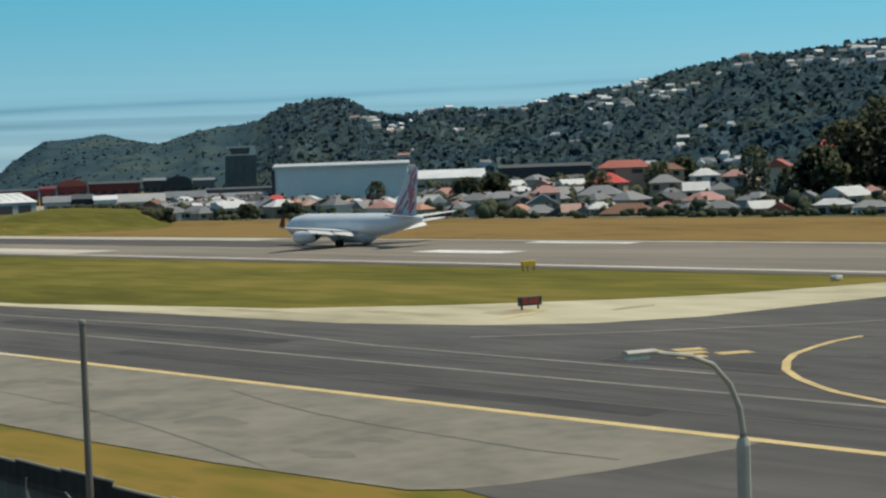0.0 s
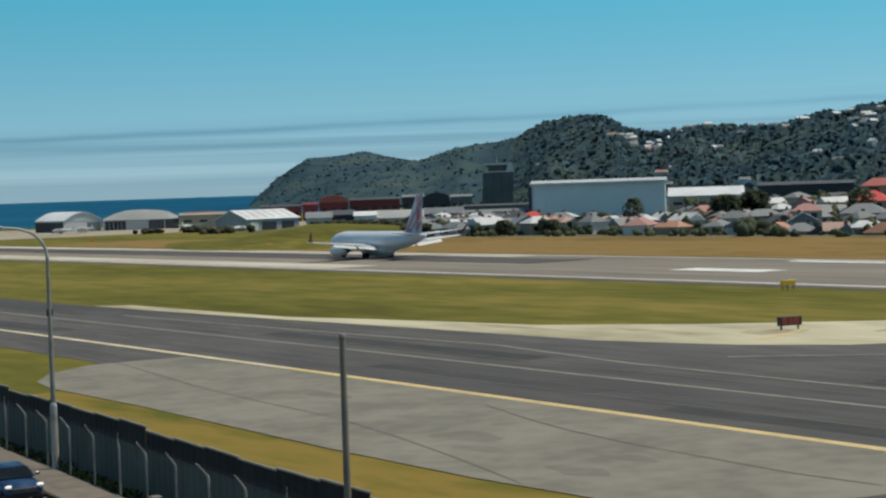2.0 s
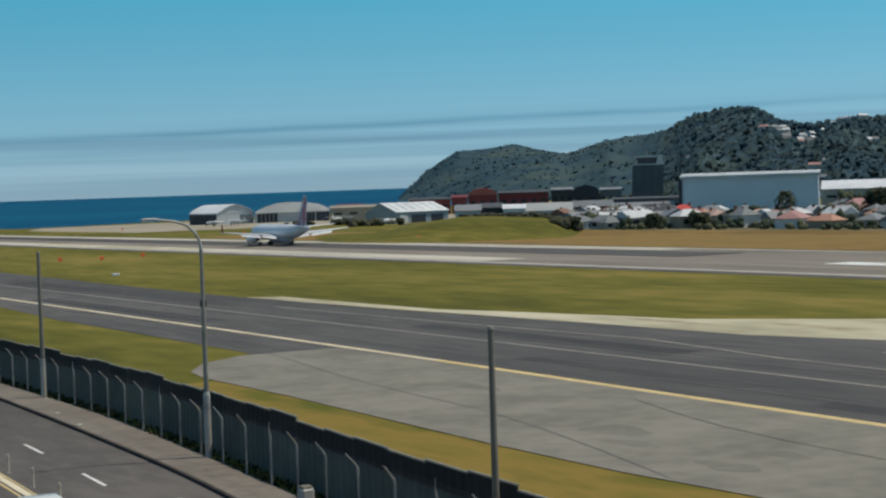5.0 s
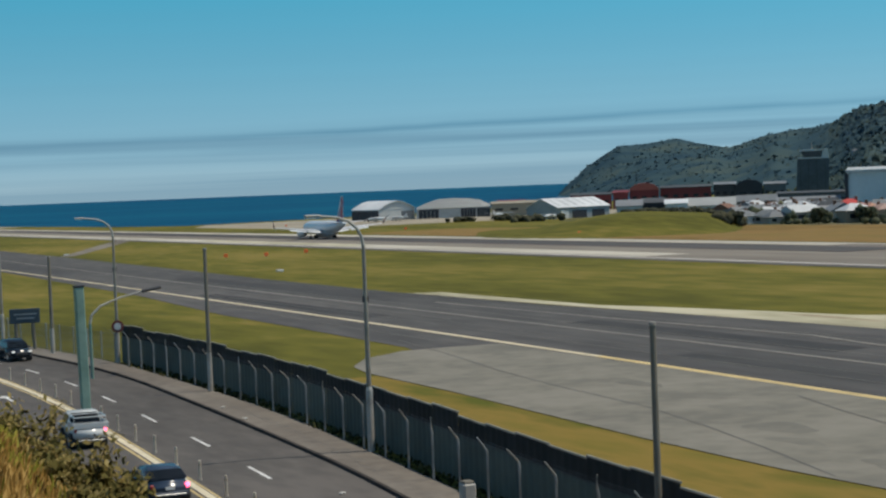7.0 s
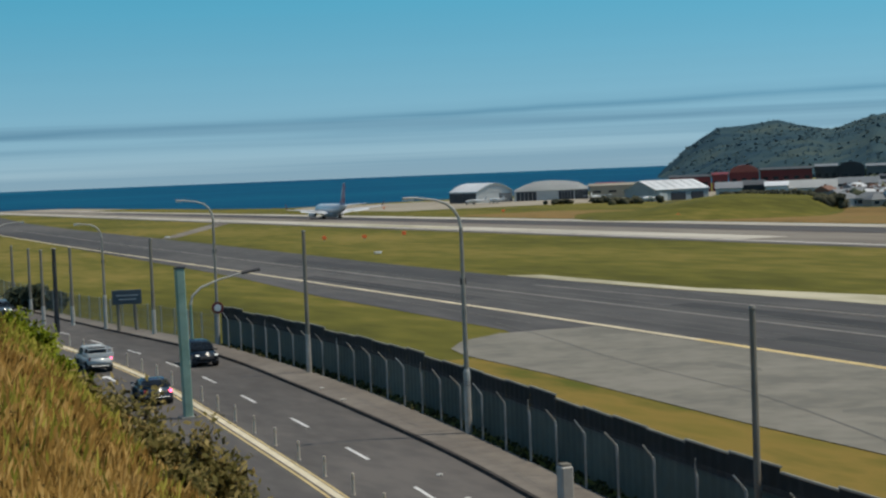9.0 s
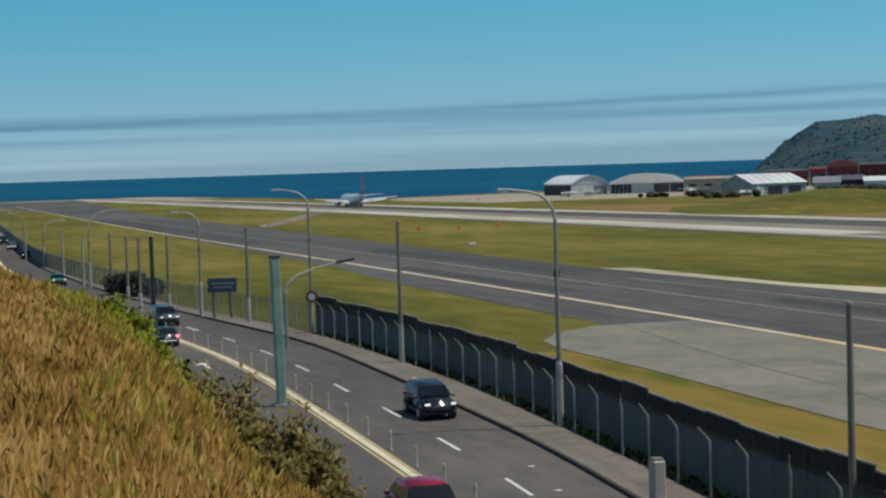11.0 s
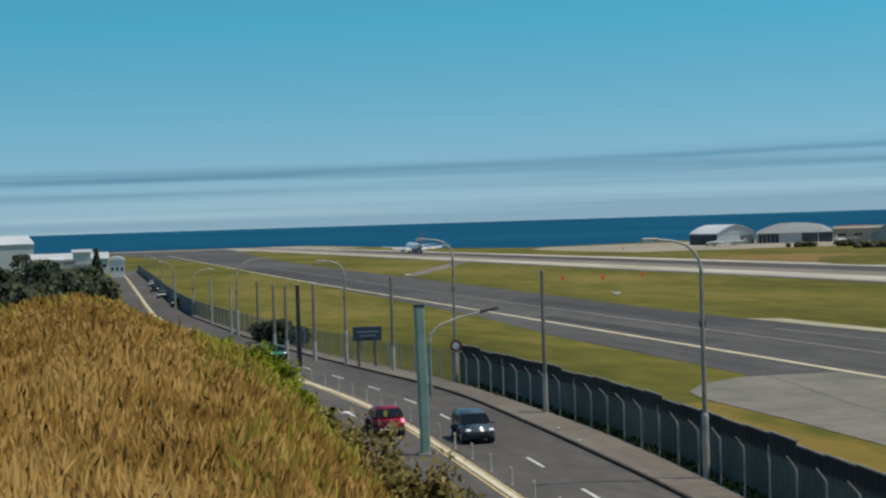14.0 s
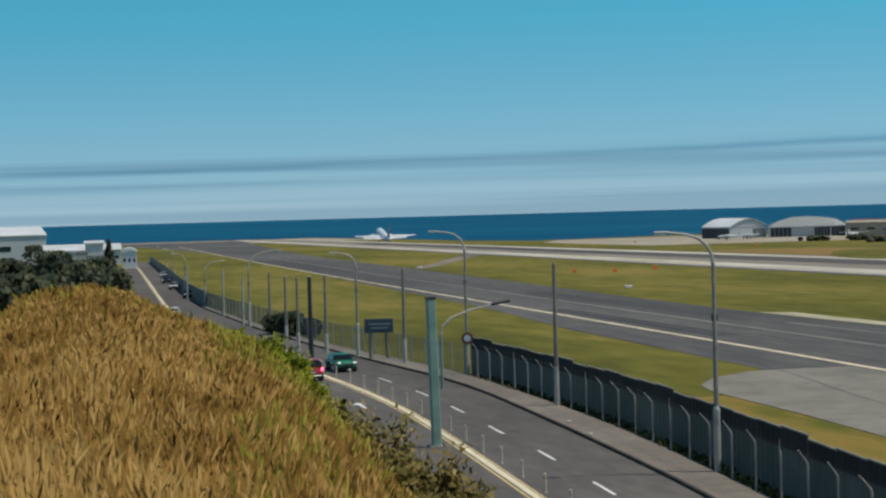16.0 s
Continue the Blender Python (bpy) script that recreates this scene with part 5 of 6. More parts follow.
# open mesh fence beyond it
fence = thing("mesh_fence", pose(0, 0, 0), "open grey wire mesh fence around the bend", "fence")
y = 131.0
MESHM = material("wire_mesh", [(0.10, 0.115, 0.11), (0.16, 0.175, 0.165)], 3, 0.5, 0.7)
while y < 262:
    a, c = along(y), along(y + 3.5)
    d = c - a
    b = bmesh.new()
    tube(b, [a, a + Vector((0, 0, 2.3))], 0.05, 6)
    part("post", b, POSTM, fence)
    b = bmesh.new()
    for k in range(16):
        q = a + d * (k / 16)
        tube(b, [q, q + Vector((0, 0, 2.2))], 0.012, 3, False)
    for k in range(5):
        q = a + Vector((0, 0, 0.1 + k * 0.52))
        tube(b, [q, q + d], 0.014, 3, False)
    part("mesh_panel", b, MESHM, fence)
    y += 3.5
far_fence = thing("far_fence", pose(0, 0, 0), "dark distant fence along the road", "fence")
y = 262.0
while y < 630:
    a, c = along(y), along(y + 16)
    d = (c - a)
    b = bmesh.new()
    box(b, 0, 0, 1.0, 0.1, d.length, 2.4, Matrix.Translation((a + c) / 2) @ pose(0, 0, 0, 0, 0, -math.degrees(math.atan2(d.x, d.y))))
    part("sheet", b, FENCE, far_fence)
    y += 16

# white flexible posts along the centre line
t = None
y = 49.6
while y < 150:
    x = line_at(CENTRE, y) + 0.65
    if t is None:
        t = thing("marker_post", Matrix.Translation((x, y, gz(y) + 0.03)), "slim pale plastic marker post on the centre line", "marker post", "marker posts on the centre line")
        b = bmesh.new()
        tube(b, [(0, 0, 0), (0, 0, 0.04), (0, 0, 0.05), (0, 0, 0.85), (0, 0, 0.87)], [0.10, 0.10, 0.07, 0.062, 0.02], 8)
        part("shaft", b, paint("post_plastic", (0.62, 0.55, 0.45), 0.6), t)
        b = bmesh.new()
        tube(b, [(0, 0, 0.62), (0, 0, 0.72)], 0.072, 8)
        part("band", b, paint("post_band", (0.50, 0.40, 0.30), 0.5), t)
    else:
        copy_thing(t, Matrix.Translation((x, y, gz(y) + 0.03)))
    y += 4.75

t = thing("concrete_post", Matrix.Translation((26.15, 56.5, gz(56) + 0.16)), "short square concrete post with a rounded top", "post")
b = bmesh.new()
box(b, 0, 0, 0.75, 0.5, 0.5, 1.5, bevel=0.07)
part("shaft", b, PALESTEEL, t)
b = bmesh.new()
box(b, 0, 0, 1.53, 0.4, 0.4, 0.1, bevel=0.03)
part("cap", b, CONCRETE, t)

# airfield signs and markers
t = thing("airfield_sign", Matrix.Translation((103.0, 100.0, gz(100))) @ pose(0, 0, 0, 0, 0, -14), "dark red lit taxiway holding sign with black ends", "airfield sign")
b = bmesh.new()
box(b, 0, 0, 0.72, 2.2, 0.3, 0.75, bevel=0.03)
part("panel", b, DARK, t)
for x, w in ((-0.55, 0.5), (0.0, 0.35), (0.5, 0.55)):
    b = bmesh.new()
    box(b, x, -0.16, 0.72, w, 0.03, 0.5)
    part("face", b, paint("sign_dark_red", (0.30, 0.035, 0.02), 0.5), t)
for x in (-0.8, 0.8):
    b = bmesh.new()
    box(b, x, 0, 0.18, 0.12, 0.12, 0.36)
    part("leg", b, DARK, t)
t = thing("airfield_sign", Matrix.Translation((139.7, 135.7, gz(135))) @ pose(0, 0, 0, 0, 0, -10), "yellow taxiway location sign on legs", "airfield sign")
b = bmesh.new()
box(b, 0, 0, 0.85, 1.9, 0.28, 0.62, bevel=0.03)
part("panel", b, paint("sign_yellow", (0.85, 0.50, 0.03), 0.5), t)
for x in (-0.75, -0.1, 0.75):
    b = bmesh.new()
    box(b, x, 0, 0.27, 0.16, 0.1, 0.54)
    part("leg", b, paint("leg_yellow", (0.5, 0.28, 0.03), 0.6), t)
m0 = None
for x, y in ((106.9, 346), (114.0, 340.8), (125.4, 348.2), (205, 372), (240, 690), (222, 520)):
    m = Matrix.Translation((x, y, gz(y)))
    if m0 is None:
        m0 = thing("marker_board", m, "small orange airfield marker on a stake", "marker", "orange markers in the grass")
        b = bmesh.new()
        box(b, 0, 0, 0.85, 0.9, 0.12, 0.7, bevel=0.05)
        part("panel", b, ORANGE, m0)
        b = bmesh.new()
        tube(b, [(0, 0, 0), (0, 0, 0.6)], 0.05, 6)
        part("stake", b, STEEL, m0)
    else:
        copy_thing(m0, m)
m0 = None
for x, y in ((92.8, 434.8), (138.3, 93.9), (93.9, 274)):
    m = Matrix.Translation((x, y, gz(y)))
    if m0 is None:
        m0 = thing("marker_box", m, "low white airfield light box", "light box", "white light boxes in the grass")
        b = bmesh.new()
        box(b, 0, 0, 0.25, 1.2, 0.7, 0.4, bevel=0.06)
        part("body", b, WHITE, m0)
        b = bmesh.new()
        box(b, 0, 0, 0.48, 0.5, 0.4, 0.1)
        part("lid", b, STEEL, m0)
    else:
        copy_thing(m0, m)

# ---- the near bank with dry grass ----
BB = [-180, -40, -12, -2, -0.2, 1.6, 3.4, 5.6, 6.7, 8.1, 9.6, 10.7, 13.6, 18, 26, 40, 60, 110, 150, 180]
BE = [-3.5, -3.5, -3.2, -2.75, -2.35, -2.05, -2.8, -3.65, -4.25, -5.4, -6.95, -8.2, -10.6, -14.8, -22, -34, -42, -30, -8, -3.5]
BR = [40, 40, 42, 43, 45, 46, 44, 42, 40, 37, 34, 31, 25, 17, 9, 5, 4, 8, 25, 40]


def bank(b, r):
    e, rs = np.interp(b, BB, BE), np.interp(b, BB, BR)
    hs = -rs * math.tan(radians(e)) + 0.42
    if r <= rs:
        h = 1.75 + (hs - 1.75) * max(r - 2.5, 0) / (rs - 2.5)
        bump = 0.12 * noise.noise(polar(b, r) * 0.35) * min(1, max(0, r - 3) / 6)
        return EYE.z - h + bump
    return max(EYE.z - hs - (r - rs) * 0.75, gz(r * math.cos(radians(b))) - 1.5)


bm = bmesh.new()
rows = []
bs = np.concatenate([np.arange(-180, -40, 5.0), np.arange(-40, 0, 2.0), np.arange(0, 20, 0.8), np.arange(20, 60, 3.0), np.arange(60, 181, 5.0)])
rs = np.concatenate([(0.02,), np.arange(0.6, 10, 1.2), np.arange(10, 50, 1.3), np.arange(50, 66, 3)])
for bb in bs:
    rows.append([bm.verts.new(polar(bb, rr, bank(bb, rr))) for rr in rs])
for i in range(len(bs) - 1):
    for k in range(len(rs) - 1):
        bm.faces.new((rows[i][k], rows[i + 1][k], rows[i + 1][k + 1], rows[i][k + 1]))
structure("bank", bm, BANK, "steep bank of dry soil under tall grass", "bank", smooth=True)


def stalks(name, count, mat, label, seed, b_lo, b_hi, keep, tall):
    """Bent grass blades with seed heads, all in one mesh."""
    rg = np.random.default_rng(seed)
    verts, faces = [], []
    made = 0
    while made < count:
        b = rg.uniform(b_lo, b_hi)
        r = math.sqrt(rg.uniform(8.5 ** 2, 48.0 ** 2))
        lim = np.interp(b, BB, BR)
        if r > lim + 1.2 or rg.uniform() > keep(b, r / lim):
            continue
        p = polar(b, r, bank(b, r) - 0.03)
        h = tall * rg.uniform(0.4, 1.15) * (1 + 0.55 * noise.noise(p * 0.6) + 0.35 * noise.noise(p * 1.9))
        w = 0.0030 + 0.00025 * r
        a = rg.uniform(0, 6.28)
        lx, ly = rg.normal(0.0, 0.17), rg.normal(0.0, 0.2)
        ca, sa = math.cos(a * 0.15 - radians(b)) * w, math.sin(a * 0.15 - radians(b)) * w
        n = len(verts)
        m = (p.x + lx * h * 0.35, p.y + ly * h * 0.35, p.z + h * 0.62)
        e = (p.x + lx * h, p.y + ly * h, p.z + h)
        verts += [(p.x - ca, p.y - sa, p.z), (p.x + ca, p.y + sa, p.z), (m[0] + ca * 0.7, m[1] + sa * 0.7, m[2]), (m[0] - ca * 0.7, m[1] - sa * 0.7, m[2]),
                  (m[0] * 0.35 + e[0] * 0.65 + ca * 1.9, m[1] * 0.35 + e[1] * 0.65 + sa * 1.9, m[2] * 0.35 + e[2] * 0.65), (m[0] * 0.35 + e[0] * 0.65 - ca * 1.9, m[1] * 0.35 + e[1] * 0.65 - sa * 1.9, m[2] * 0.35 + e[2] * 0.65), e]
        faces += [(n, n + 1, n + 2, n + 3), (n + 3, n + 2, n + 4, n + 5), (n + 5, n + 4, n + 6)]
        made += 1
    me = bpy.data.meshes.new(name)
    me.from_pydata(verts, [], faces)
    me.polygons.foreach_set("use_smooth", np.ones(len(faces), dtype=bool))
    ups = np.repeat(rg.normal((0.1, -0.25, 0.62), (0.5, 0.5, 0.2), (made, 3)), 7, axis=0)
    ups /= np.linalg.norm(ups, axis=1)[:, None]
    me.normals_split_custom_set_from_vertices(ups.tolist())
    me.materials.append(mat)
    return tagged(new(name, me), label, "grass", "", "stuff")


def green_share(b, q):
    edge = math.exp(-((q - 0.97) / 0.16) ** 2) * (0.9 if 5.2 < b < 10 else 0.06)
    patch = 0.55 * max(0.0, noise.noise(Vector((b * 0.35, q * 5, 3))) + 0.08) * (b > 5)
    return min(1.0, edge + patch)


stalks("dry_grass", 125000, STRAW, "tall golden dry grass with seed heads", 1, -14, 17.5, lambda b, q: 1.0 - 0.75 * green_share(b, q), 0.40)
stalks("green_grass", 17000, STRAWG, "fresh green tall grass on the bank edge", 2, -2, 17.5, green_share, 0.44)


def leafy(name, b, r, size, label, seed, leaf=None):
    """A low shrub of many small leaves on twigs."""
    rg = np.random.default_rng(seed)
    p = polar(b, r, bank(b, r) - 0.15)
    t = thing(name, Matrix.Translation(p), label, "shrub", "shrubs on the bank edge")
    tips = []
    bmt = bmesh.new()
    for k in range(9):
        a = rg.uniform(0, 6.28)
        e = Vector((math.cos(a) * size * rg.uniform(0.2, 0.7), math.sin(a) * size * rg.uniform(0.2, 0.7), size * rg.uniform(0.6, 1.2)))
        tube(bmt, [(0, 0, 0), tuple(e * 0.5 + Vector((0, 0, 0.1))), tuple(e)], [0.025, 0.018, 0.008], 4)
        tips.append(e)
    part("branchwork", bmt, BARK, t)
    verts, faces = [], []
    for k in range(1300):
        e = tips[int(rg.integers(0, 9))]
        q = e * rg.uniform(0.35, 1.05) + Vector(rg.normal(0, size * 0.13, 3).tolist())
        d1, d2 = Vector(rg.normal(0, 1, 3).tolist()).normalized(), Vector(rg.normal(0, 1, 3).tolist()).normalized()
        s = rg.uniform(0.045, 0.09)
        n = len(verts)
        verts += [tuple(q - d1 * s), tuple(q + d2 * s * 0.5), tuple(q + d1 * s), tuple(q - d2 * s * 0.5)]
        faces.append((n, n + 1, n + 2, n + 3))
    me = bpy.data.meshes.new("leaves")
    me.from_pydata(verts, [], faces)
    out = np.repeat(rg.normal((0.1, -0.3, 0.75), (0.32, 0.32, 0.15), (len(faces), 3)), 4, axis=0)
    out /= np.linalg.norm(out, axis=1)[:, None]
    me.polygons.foreach_set("use_smooth", np.ones(len(faces), dtype=bool))
    me.normals_split_custom_set_from_vertices(out.tolist())
    me.materials.append(leaf or SHRUB)
    ob = new("leaves", me)
    ob.parent = t


for i, (b, q, s) in enumerate(((9.9, 0.96, 0.9), (10.5, 0.97, 1.1), (11.0, 0.94, 0.8), (11.5, 0.99, 0.9), (12.0, 0.95, 1.0), (12.6, 0.99, 0.8), (13.1, 0.96, 0.8), (13.7, 0.98, 0.9), (14.4, 0.95, 0.7), (11.2, 0.85, 0.7), (12.4, 0.86, 0.7), (9.2, 0.97, 0.6))):
    leafy("shrub", b, np.interp(b, BB, BR) * q, s, "low olive brown leafy shrub on the bank edge", 70 + i)
for i, (b, q, s) in enumerate(((6.6, 0.97, 0.55), (7.0, 0.98, 0.7), (7.4, 0.97, 0.75), (7.8, 0.98, 0.7), (8.3, 0.97, 0.65), (8.8, 0.98, 0.55), (5.9, 0.97, 0.45), (7.2, 0.9, 0.6), (8.0, 0.9, 0.6), (4.6, 0.98, 0.35))):
    leafy("shrub", b, np.interp(b, BB, BR) * q, s, "bright yellow-green leafy shrub on the bank edge", 110 + i, LEAFG)
# ---- the airliner ----
FUSE = material("airliner_skin", [(0.62, 0.66, 0.70), (0.72, 0.75, 0.78)], 0.3, 0.1, 0.2)
WINGM = material("wing_skin", [(0.52, 0.54, 0.56), (0.68, 0.69, 0.70)], 0.4, 0.1, 0.4)
FINM = paint("fin_white", (0.62, 0.62, 0.66), 0.4)
WINGLET = paint("winglet_dark_red", (0.16, 0.04, 0.05), 0.4)
FINRED, FINBLUE = paint("fin_red", (0.50, 0.12, 0.15), 0.4), paint("fin_purple", (0.27, 0.24, 0.42), 0.4)


def plate(bm, root, tip, tr, tt):
    """A tapered wing panel: root and tip are (leading, trailing) points; tr, tt thickness."""
    vs = []
    for (a, c), th in ((root, tr), (tip, tt)):
        a, c = Vector(a), Vector(c)
        for u, k in ((0, 0), (0.12, 0.8), (0.4, 1), (0.75, 0.5), (1, 0), (0.75, -0.35), (0.4, -0.7), (0.12, -0.6)):
            vs.append(bm.verts.new(a.lerp(c, u) + Vector(((0, 0, 1) if abs(tip[0][0] - root[0][0]) > 1 else (1, 0, 0))) * k * th / 2))
    for i in range(8):
        bm.faces.new((vs[i], vs[(i + 1) % 8], vs[8 + (i + 1) % 8], vs[8 + i]))
    bm.faces.new(vs[:8][::-1])
    bm.faces.new(vs[8:])
    bmesh.ops.recalc_face_normals(bm, faces=bm.faces)


def airliner():
    t = thing("airliner", pose(178, 211, gz(211)), "white and silver twin-engine airliner with a patterned tail on the runway", "airplane")
    b = bmesh.new()
    ring = [(17.0, 0.05, 2.7), (16.6, 0.55, 2.75), (15.6, 1.15, 2.9), (14.0, 1.65, 3.1), (11.4, 1.92, 3.25), (0, 1.92, 3.25), (-5, 1.92, 3.25), (-9, 1.65, 3.45), (-13, 1.05, 3.85), (-15.9, 0.5, 4.2), (-16.8, 0.15, 4.3)]
    tube(b, [(0, y, z) for y, r, z in ring], [r for y, r, z in ring], 24)
    body = part("fuselage", b, FUSE, t, "", True)
    b = bmesh.new()
    tube(b, [(0, 6.5, 2.1), (0, 4, 1.9), (0, -4, 1.9), (0, -6.5, 2.2)], [0.6, 1.5, 1.5, 0.6], 14)
    part("belly_fairing", b, WINGM, t, "", True)
    b = bmesh.new()
    box(b, 0, 14.9, 3.9, 1.9, 0.7, 0.42)
    part("cockpit_window", b, GLASS, body)
    for s in (-1, 1):
        b = bmesh.new()
        plate(b, ((s * 1.5, 5.6, 2.3), (s * 1.5, -2.2, 2.3)), ((s * 17.0, -2.6, 3.7), (s * 17.0, -4.2, 3.7)), 0.95, 0.22)
        wing = part("wing", b, WINGM, t)
        b = bmesh.new()
        vs = [b.verts.new(p) for p in ((s * 16.9, -2.7, 3.7), (s * 16.9, -4.2, 3.7), (s * 17.6, -5.2, 5.7), (s * 17.6, -4.7, 5.7))]
        b.faces.new(vs)
        bmesh.ops.solidify(b, geom=b.faces[:], thickness=0.12)
        part("winglet", b, WINGLET, wing)
        for x0, x1, y0, y1 in ((2.2, 6.4, -2.15, -2.45), (6.9, 12.2, -2.5, -3.4)):
            z0, z1 = 2.3 + 0.09 * (x0 - 1.5), 2.3 + 0.09 * (x1 - 1.5)
            b = bmesh.new()
            plate(b, ((s * x0, y0, z0 - 0.1), (s * x0, y0 - 1.3, z0 - 0.75)), ((s * x1, y1, z1 - 0.1), (s * x1, y1 - 1.0, z1 - 0.6)), 0.2, 0.14)
            part("flap", b, WINGM, wing)
        b = bmesh.new()
        tube(b, [(s * 4.9, 8.2, 1.55), (s * 4.9, 7.9, 1.55), (s * 4.9, 5.8, 1.6), (s * 4.9, 4.0, 1.65), (s * 4.9, 3.0, 1.7)], [0.88, 1.0, 1.05, 0.85, 0.5], 16)
        eng = part("engine", b, WINGM, t, "", True)
        b = bmesh.new()
        tube(b, [(s * 4.9, 8.22, 1.55), (s * 4.9, 8.26, 1.55)], [0.84, 0.8], 16)
        part("intake", b, DARK, eng)
        b = bmesh.new()
        tube(b, [(s * 4.9, 3.05, 1.7), (s * 4.9, 2.3, 1.72)], [0.48, 0.25], 12)
        part("exhaust_cone", b, DARK, eng)
        b = bmesh.new()
        plate(b, ((s * 0.5, -15.2, 4.5), (s * 0.5, -18.6, 4.5)), ((s * 7.1, -18.8, 5.1), (s * 7.1, -20.2, 5.1)), 0.4, 0.14)
        part("tailplane", b, WINGM, t).location.y = 3.1
        b = bmesh.new()
        tube(b, [(s * 2.85, 0, 0.56), (s * 2.85, 0.1, 2.2)], [0.13, 0.16], 8)
        leg = part("main_gear_leg", b, STEEL, t)
        for dx in (-0.33, 0.33):
            b = bmesh.new()
            tube(b, [(s * 2.85 + dx - 0.17, 0, 0.56), (s * 2.85 + dx - 0.12, 0, 0.56), (s * 2.85 + dx + 0.12, 0, 0.56), (s * 2.85 + dx + 0.17, 0, 0.56)], [0.42, 0.56, 0.56, 0.42], 16)
            part("tyre", b, TYRE, leg)
    b = bmesh.new()
    plate(b, ((0, -12.6, 4.8), (0, -18.3, 4.5)), ((0, -17.1, 12.1), (0, -19.1, 12.1)), 0.45, 0.18)
    fin = part("fin", b, FINM, t)
    fin.location.y = 3.1
    rg = random.Random(4)
    for k in range(24):
        u, v = rg.uniform(0.08, 0.92), (k + 0.5) / 24
        lead, trail = -12.9 - 4.3 * v, -18.1 - 0.8 * v
        y, z, s0 = lead + (trail - lead) * u, 4.9 + 6.9 * v, rg.uniform(0.5, 0.9) * (1.1 - 0.5 * v)
        b = bmesh.new()
        prism(b, [(y + math.cos(a) * s0 * 0.32 - math.sin(a) * s0 * 0.75, z + math.sin(a) * s0 * 1.15) for a in [j * math.pi / 5 for j in range(10)]], -0.255 + 0.11 * v - 0.001 * k, 0.255 - 0.11 * v + 0.001 * k, "x")
        part("tail_pattern", b, (FINRED, FINBLUE, FINRED)[k % 3], fin)
    b = bmesh.new()
    tube(b, [(0, 12.7, 0.35), (0, 12.9, 2.0)], [0.08, 0.1], 8)
    leg = part("nose_gear_leg", b, STEEL, t)
    for dx in (-0.2, 0.2):
        b = bmesh.new()
        tube(b, [(dx - 0.1, 12.7, 0.35), (dx + 0.1, 12.7, 0.35)], 0.35, 14)
        part("tyre", b, TYRE, leg)
    return t


PLANE = airliner()

